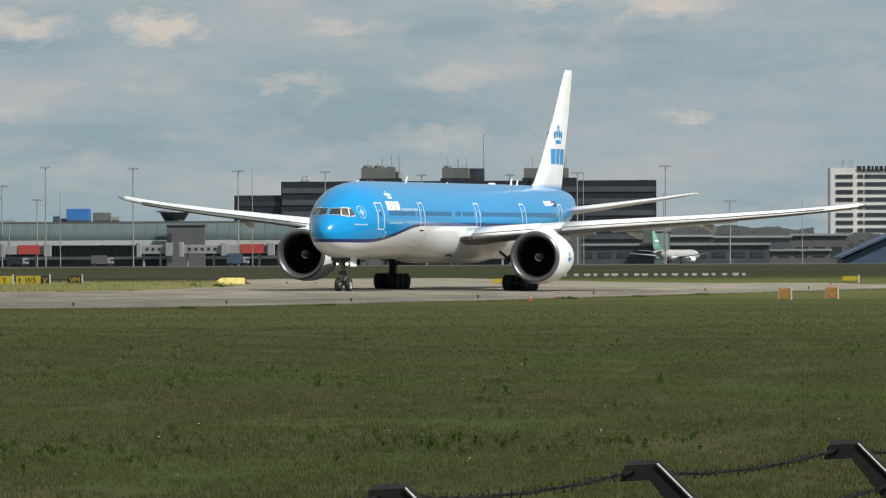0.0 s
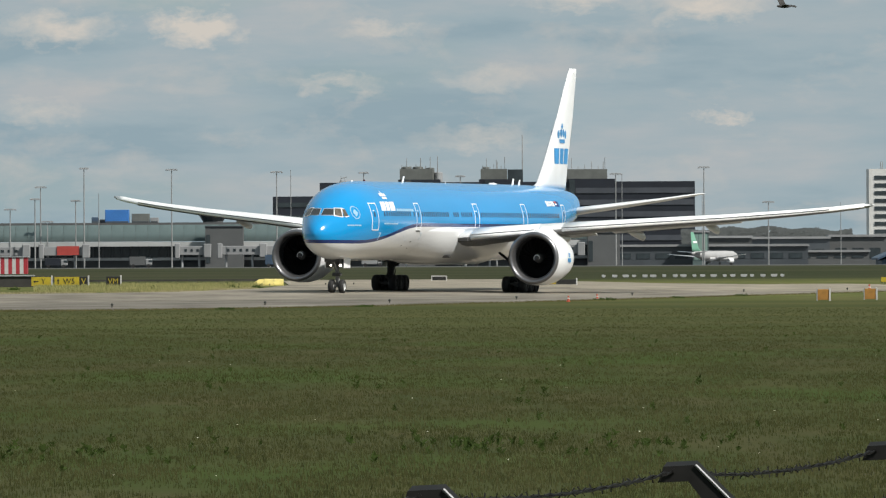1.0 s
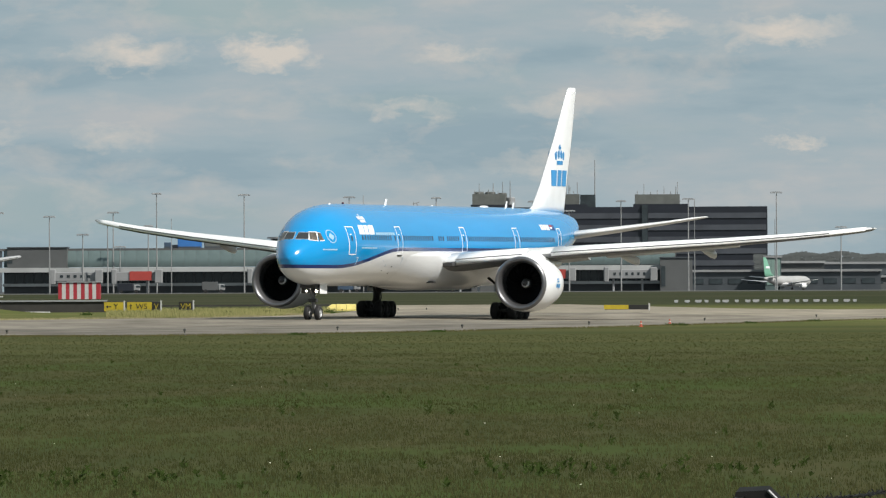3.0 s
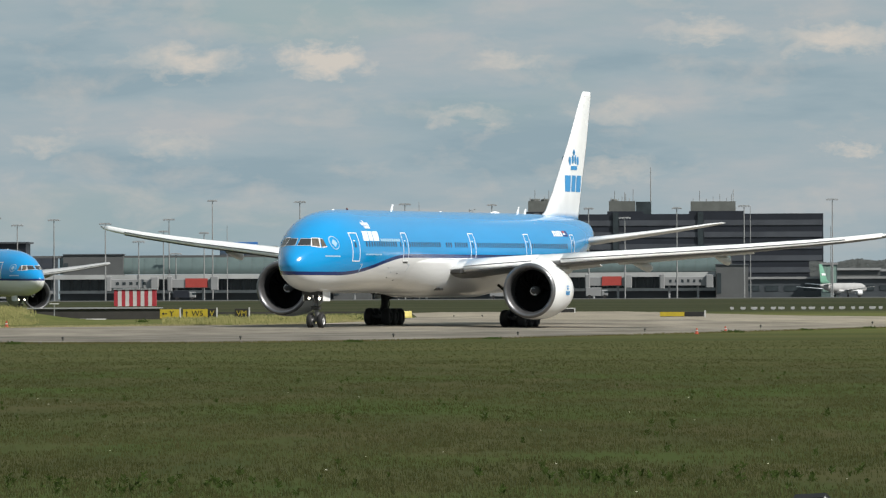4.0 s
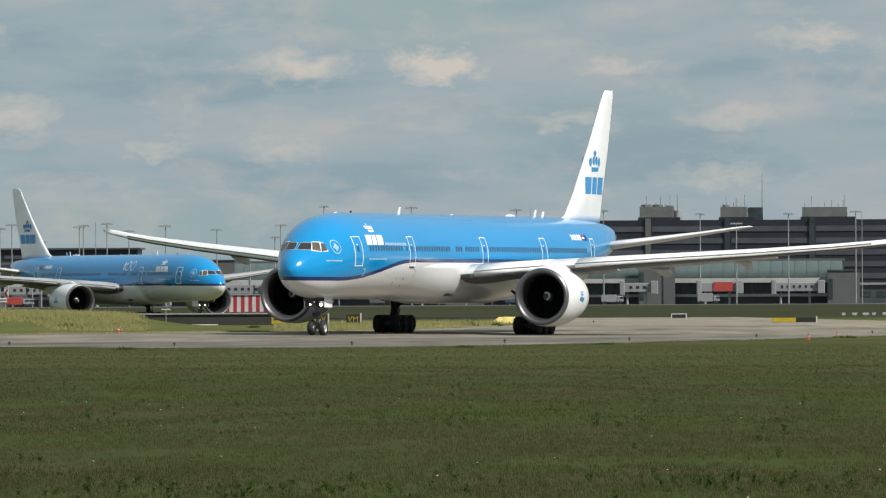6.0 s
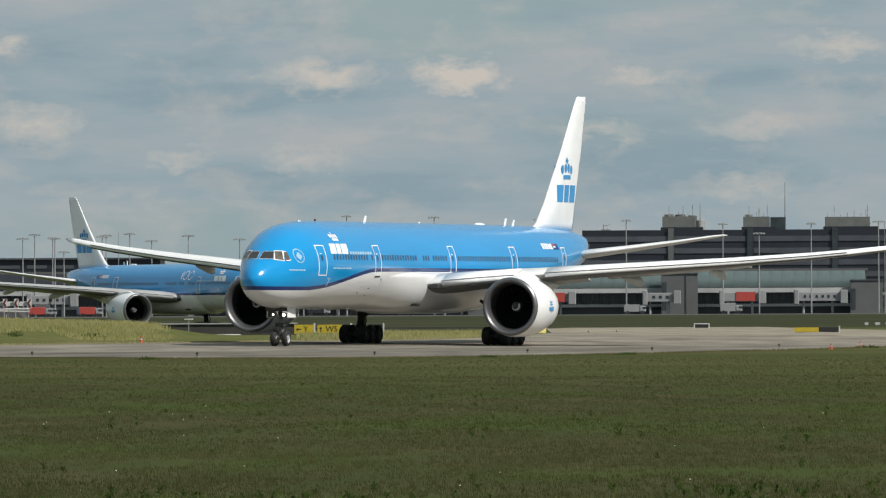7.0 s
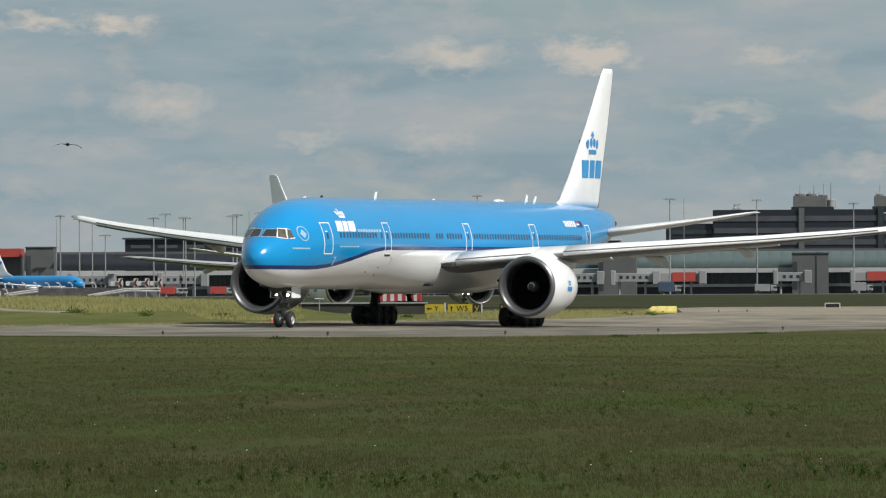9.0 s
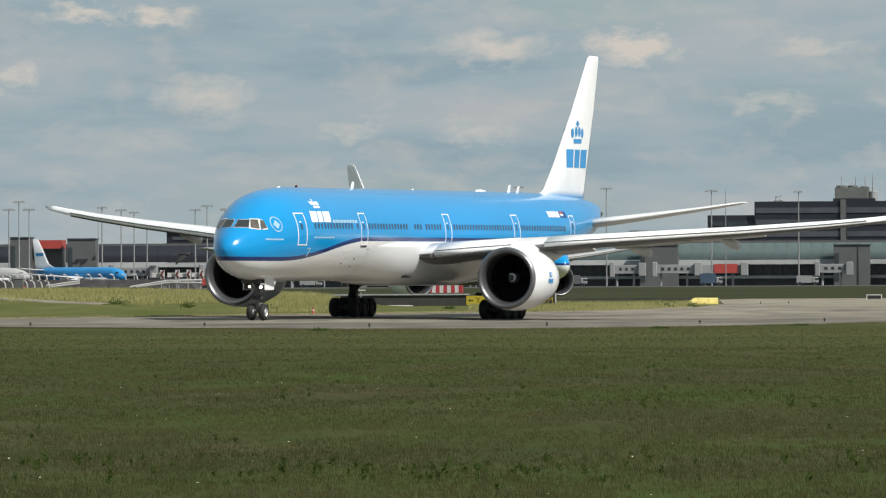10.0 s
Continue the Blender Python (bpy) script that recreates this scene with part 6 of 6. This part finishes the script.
def weeds():
    """Leafy weeds standing over the turf."""
    r = random.Random(21)
    verts, faces = [], []
    spots = [(-5.2, 172), (-2.4, 172), (1.1, 160), (-13.2, 188), (4.2, 175)]
    for _ in range(120):
        y = r.uniform(104, 300)
        spots.append((y * (r.uniform(-880, 1600) - 784) / 16000, y))
    for x, y in [(r.gauss(0.3, 1.6), r.gauss(118, 3.0)) for _ in range(60)] + [(r.gauss(-6.5, 1.5), r.gauss(116, 3.0)) for _ in range(50)] + [(r.gauss(-12.0, 1.5), r.gauss(119, 3.0)) for _ in range(40)]:
        spots.append((x, y))
    for i, (x, y) in enumerate(spots):
        big = 1.0 if i < 5 else r.uniform(0.25, 0.62)
        for _ in range(int(8 + 10 * big)):
            a, h = r.uniform(0, 6.28), r.uniform(0.02, 0.19) * big
            w, l = r.uniform(0.006, 0.014), r.uniform(0.03, 0.08) * (0.5 + big)
            c = Vector((x + r.uniform(-0.05, 0.05) * big, y + r.uniform(-0.05, 0.05), h))
            d = Vector((math.cos(a), math.sin(a) * 0.5, r.uniform(0.2, 1.2))).normalized() * l
            s = Vector((-d.z, 0, d.x)).normalized() * w
            k = len(verts)
            verts += [c - d * 0.3, c + d * 0.4 + s, c + d, c + d * 0.4 - s]
            faces.append((k, k + 1, k + 2, k + 3))
        k = len(verts)
        hh = 0.2 * big
        verts += [Vector((x - 0.004, y, -0.02)), Vector((x + 0.004, y, -0.02)), Vector((x + 0.02 * big, y, hh))]
        faces.append((k, k + 1, k + 2))
    me = bpy.data.meshes.new("weeds")
    me.from_pydata([tuple(v) for v in verts], [], faces)
    me.materials.append(M_WEED)
    tagged(new("weeds", me), "dark leafy weeds scattered through the airfield grass", "weeds", kind="stuff")
    verts, faces = [], []
    for _ in range(60):
        y = r.uniform(95, 240)
        x = y * (r.uniform(-880, 1600) - 784) / 16000
        z, rad = r.uniform(0.05, 0.11), r.uniform(0.006, 0.018)
        k = len(verts)
        verts += [(x + rad * math.cos(6.283 * q / 6), y + 0.01 * math.sin(6.283 * q / 6), z + 0.35 * rad * math.sin(6.283 * q / 6)) for q in range(6)]
        faces.append(tuple(range(k, k + 6)))
    me = bpy.data.meshes.new("wild_flowers")
    me.from_pydata(verts, [], faces)
    me.materials.append(M_FLOWER)
    tagged(new("wild_flowers", me), "small pale flower heads in the grass", "flowers", kind="stuff")


weeds()


def verge_weeds():
    """Dark low bushes and docks on the verge and along the pavement edge."""
    r = random.Random(33)
    verts, faces = [], []
    spots = [(-24.6, 880, 0.55, 1.2), (-27.5, 870, 0.35, 0.7), (-22.5, 905, 0.3, 0.5), (-31, 860, 0.3, 0.6), (-58, 800, 0.5, 1.2), (-63, 780, 0.4, 0.8), (-70, 790, 0.5, 1.0), (-45, 870, 0.25, 0.6),
             (-13.6, 478, 0.07, 0.4), (-6.5, 500, 0.08, 0.5), (7.8, 573, 0.10, 0.7), (-31, 470, 0.07, 0.4), (13, 602, 0.08, 0.5), (18, 632, 0.09, 0.6)]
    for x, y, h, w in spots:
        z0 = ground_z(x, y)
        for _ in range(90):
            c = Vector((x + r.gauss(0, w * 0.45), y + r.gauss(0, w), z0 + abs(r.gauss(0, h * 0.5))))
            a, l = r.uniform(0, 6.28), r.uniform(0.06, 0.13)
            d = Vector((math.cos(a) * l, 0.02, math.sin(a) * l))
            s = Vector((-d.z * 0.4, 0, d.x * 0.4))
            k = len(verts)
            verts += [tuple(c - d), tuple(c + s), tuple(c + d), tuple(c - s)]
            faces.append((k, k + 1, k + 2, k + 3))
    me = bpy.data.meshes.new("verge_weeds")
    me.from_pydata(verts, [], faces)
    me.materials.append(M_WEED)
    tagged(new("verge_weeds", me), "dark green weeds and low bushes beside the taxiway", "weeds", kind="stuff")


verge_weeds()


# ---- motion ----
# seconds, place across and along the view, heading
RUN = [(0.0, 1.06, 741.56, -16.58), (0.5, -0.51, 735.68, -16.73), (1.0, -2.14, 729.80, -16.87), (1.5, -3.75, 723.88, -16.97), (2.0, -5.39, 717.90, -17.13),
       (2.5, -7.01, 711.90, -17.29), (4.0, -12.13, 693.78, -17.66), (4.5, -13.83, 687.58, -17.75), (5.0, -15.57, 681.23, -17.78), (5.5, -17.27, 674.89, -17.78),
       (7.0, -22.68, 656.34, -17.71), (7.5, -24.44, 650.21, -17.67), (8.0, -26.29, 643.99, -17.69), (8.5, -28.04, 637.76, -17.71), (9.0, -29.85, 631.41, -17.71),
       (9.5, -31.60, 624.97, -17.71), (10.0, -33.49, 618.40, -17.69)]
RUN_B = [(0.0, -109.06, 1226.51, 30.98), (2.5, -97.0, 1206.29, 30.67), (4.5, -87.12, 1189.54, 30.42), (5.5, -82.1, 1180.98, 30.29), (7.0, -74.48, 1167.89, 30.11), (8.0, -69.35, 1159.01, 29.98), (10.0, -58.93, 1140.86, 29.73)]
BIRD_A = [(0.0, -1.7, 220, 9.6, -55, 25), (0.6, 3.75, 220, 9.02, -55, 25), (1.0, 7.38, 220, 8.62, -55, 25), (1.2, 9.33, 220, 8.54, -55, 25), (3.0, 26.5, 220, 8.0, -55, 25), (10.0, 92.0, 220, 9.0, -55, 25)]
BIRD_B = [(0.0, -110.0, 268, 9.0, 20, 5), (7.0, -40.0, 262, 8.5, 20, 5), (8.8, -24.34, 260, 7.35, 20, 5), (9.0, -23.24, 260, 6.72, 15, 4), (9.5, -21.41, 260, 4.93, 20, -25), (10.0, -21.09, 260, 3.29, 60, -20)]


def rolling(rows):
    """Seconds and metres rolled, frame by frame."""
    out, dist = [], 0.0
    for k in range(301):
        t = k / 30
        for a, b in zip(rows, rows[1:]):
            if a[0] <= t <= b[0] + 1e-6:
                v = math.hypot(b[1] - a[1], b[2] - a[2]) / (b[0] - a[0])
        out.append((t, dist))
        dist += v / 30
    return out


def motions():
    for ob, rows, wheels, fans, z, bank in ((plane, RUN, plane_wheels, plane_fans, 0.09, 0.93), (plane_b, RUN_B, plane_b_wheels, plane_b_fans, 0.0, 0.0)):
        walk(ob, [(t, pose(x, y, z, 0, bank, h)) for t, x, y, h in rows])
        roll = rolling(rows)
        for w, at, r in wheels:
            walk(w, [(t, Matrix.Translation(at) @ Matrix.Rotation(d / r, 4, "X")) for t, d in roll])
        for fan, at in fans:
            walk(fan, [(t, Matrix.Translation(at) @ Matrix.Rotation(t * 20.4, 4, "Y")) for t, d in roll])
    for ob, wings, rows, beat, mid, swing in ((bird_a, wings_a, BIRD_A, 9.0, 8, 26), (bird_b, wings_b, BIRD_B, 5.0, -20, 7)):
        walk(ob, [(t, pose(x, y, z, 0, lean, h)) for t, x, y, z, h, lean in rows])
        for w, sd in wings:
            walk(w, [(k / 20, pose(0, 0, 0, 0, -sd * (mid + swing * math.sin(k / 20 * beat)), 0)) for k in range(201)])


motions()
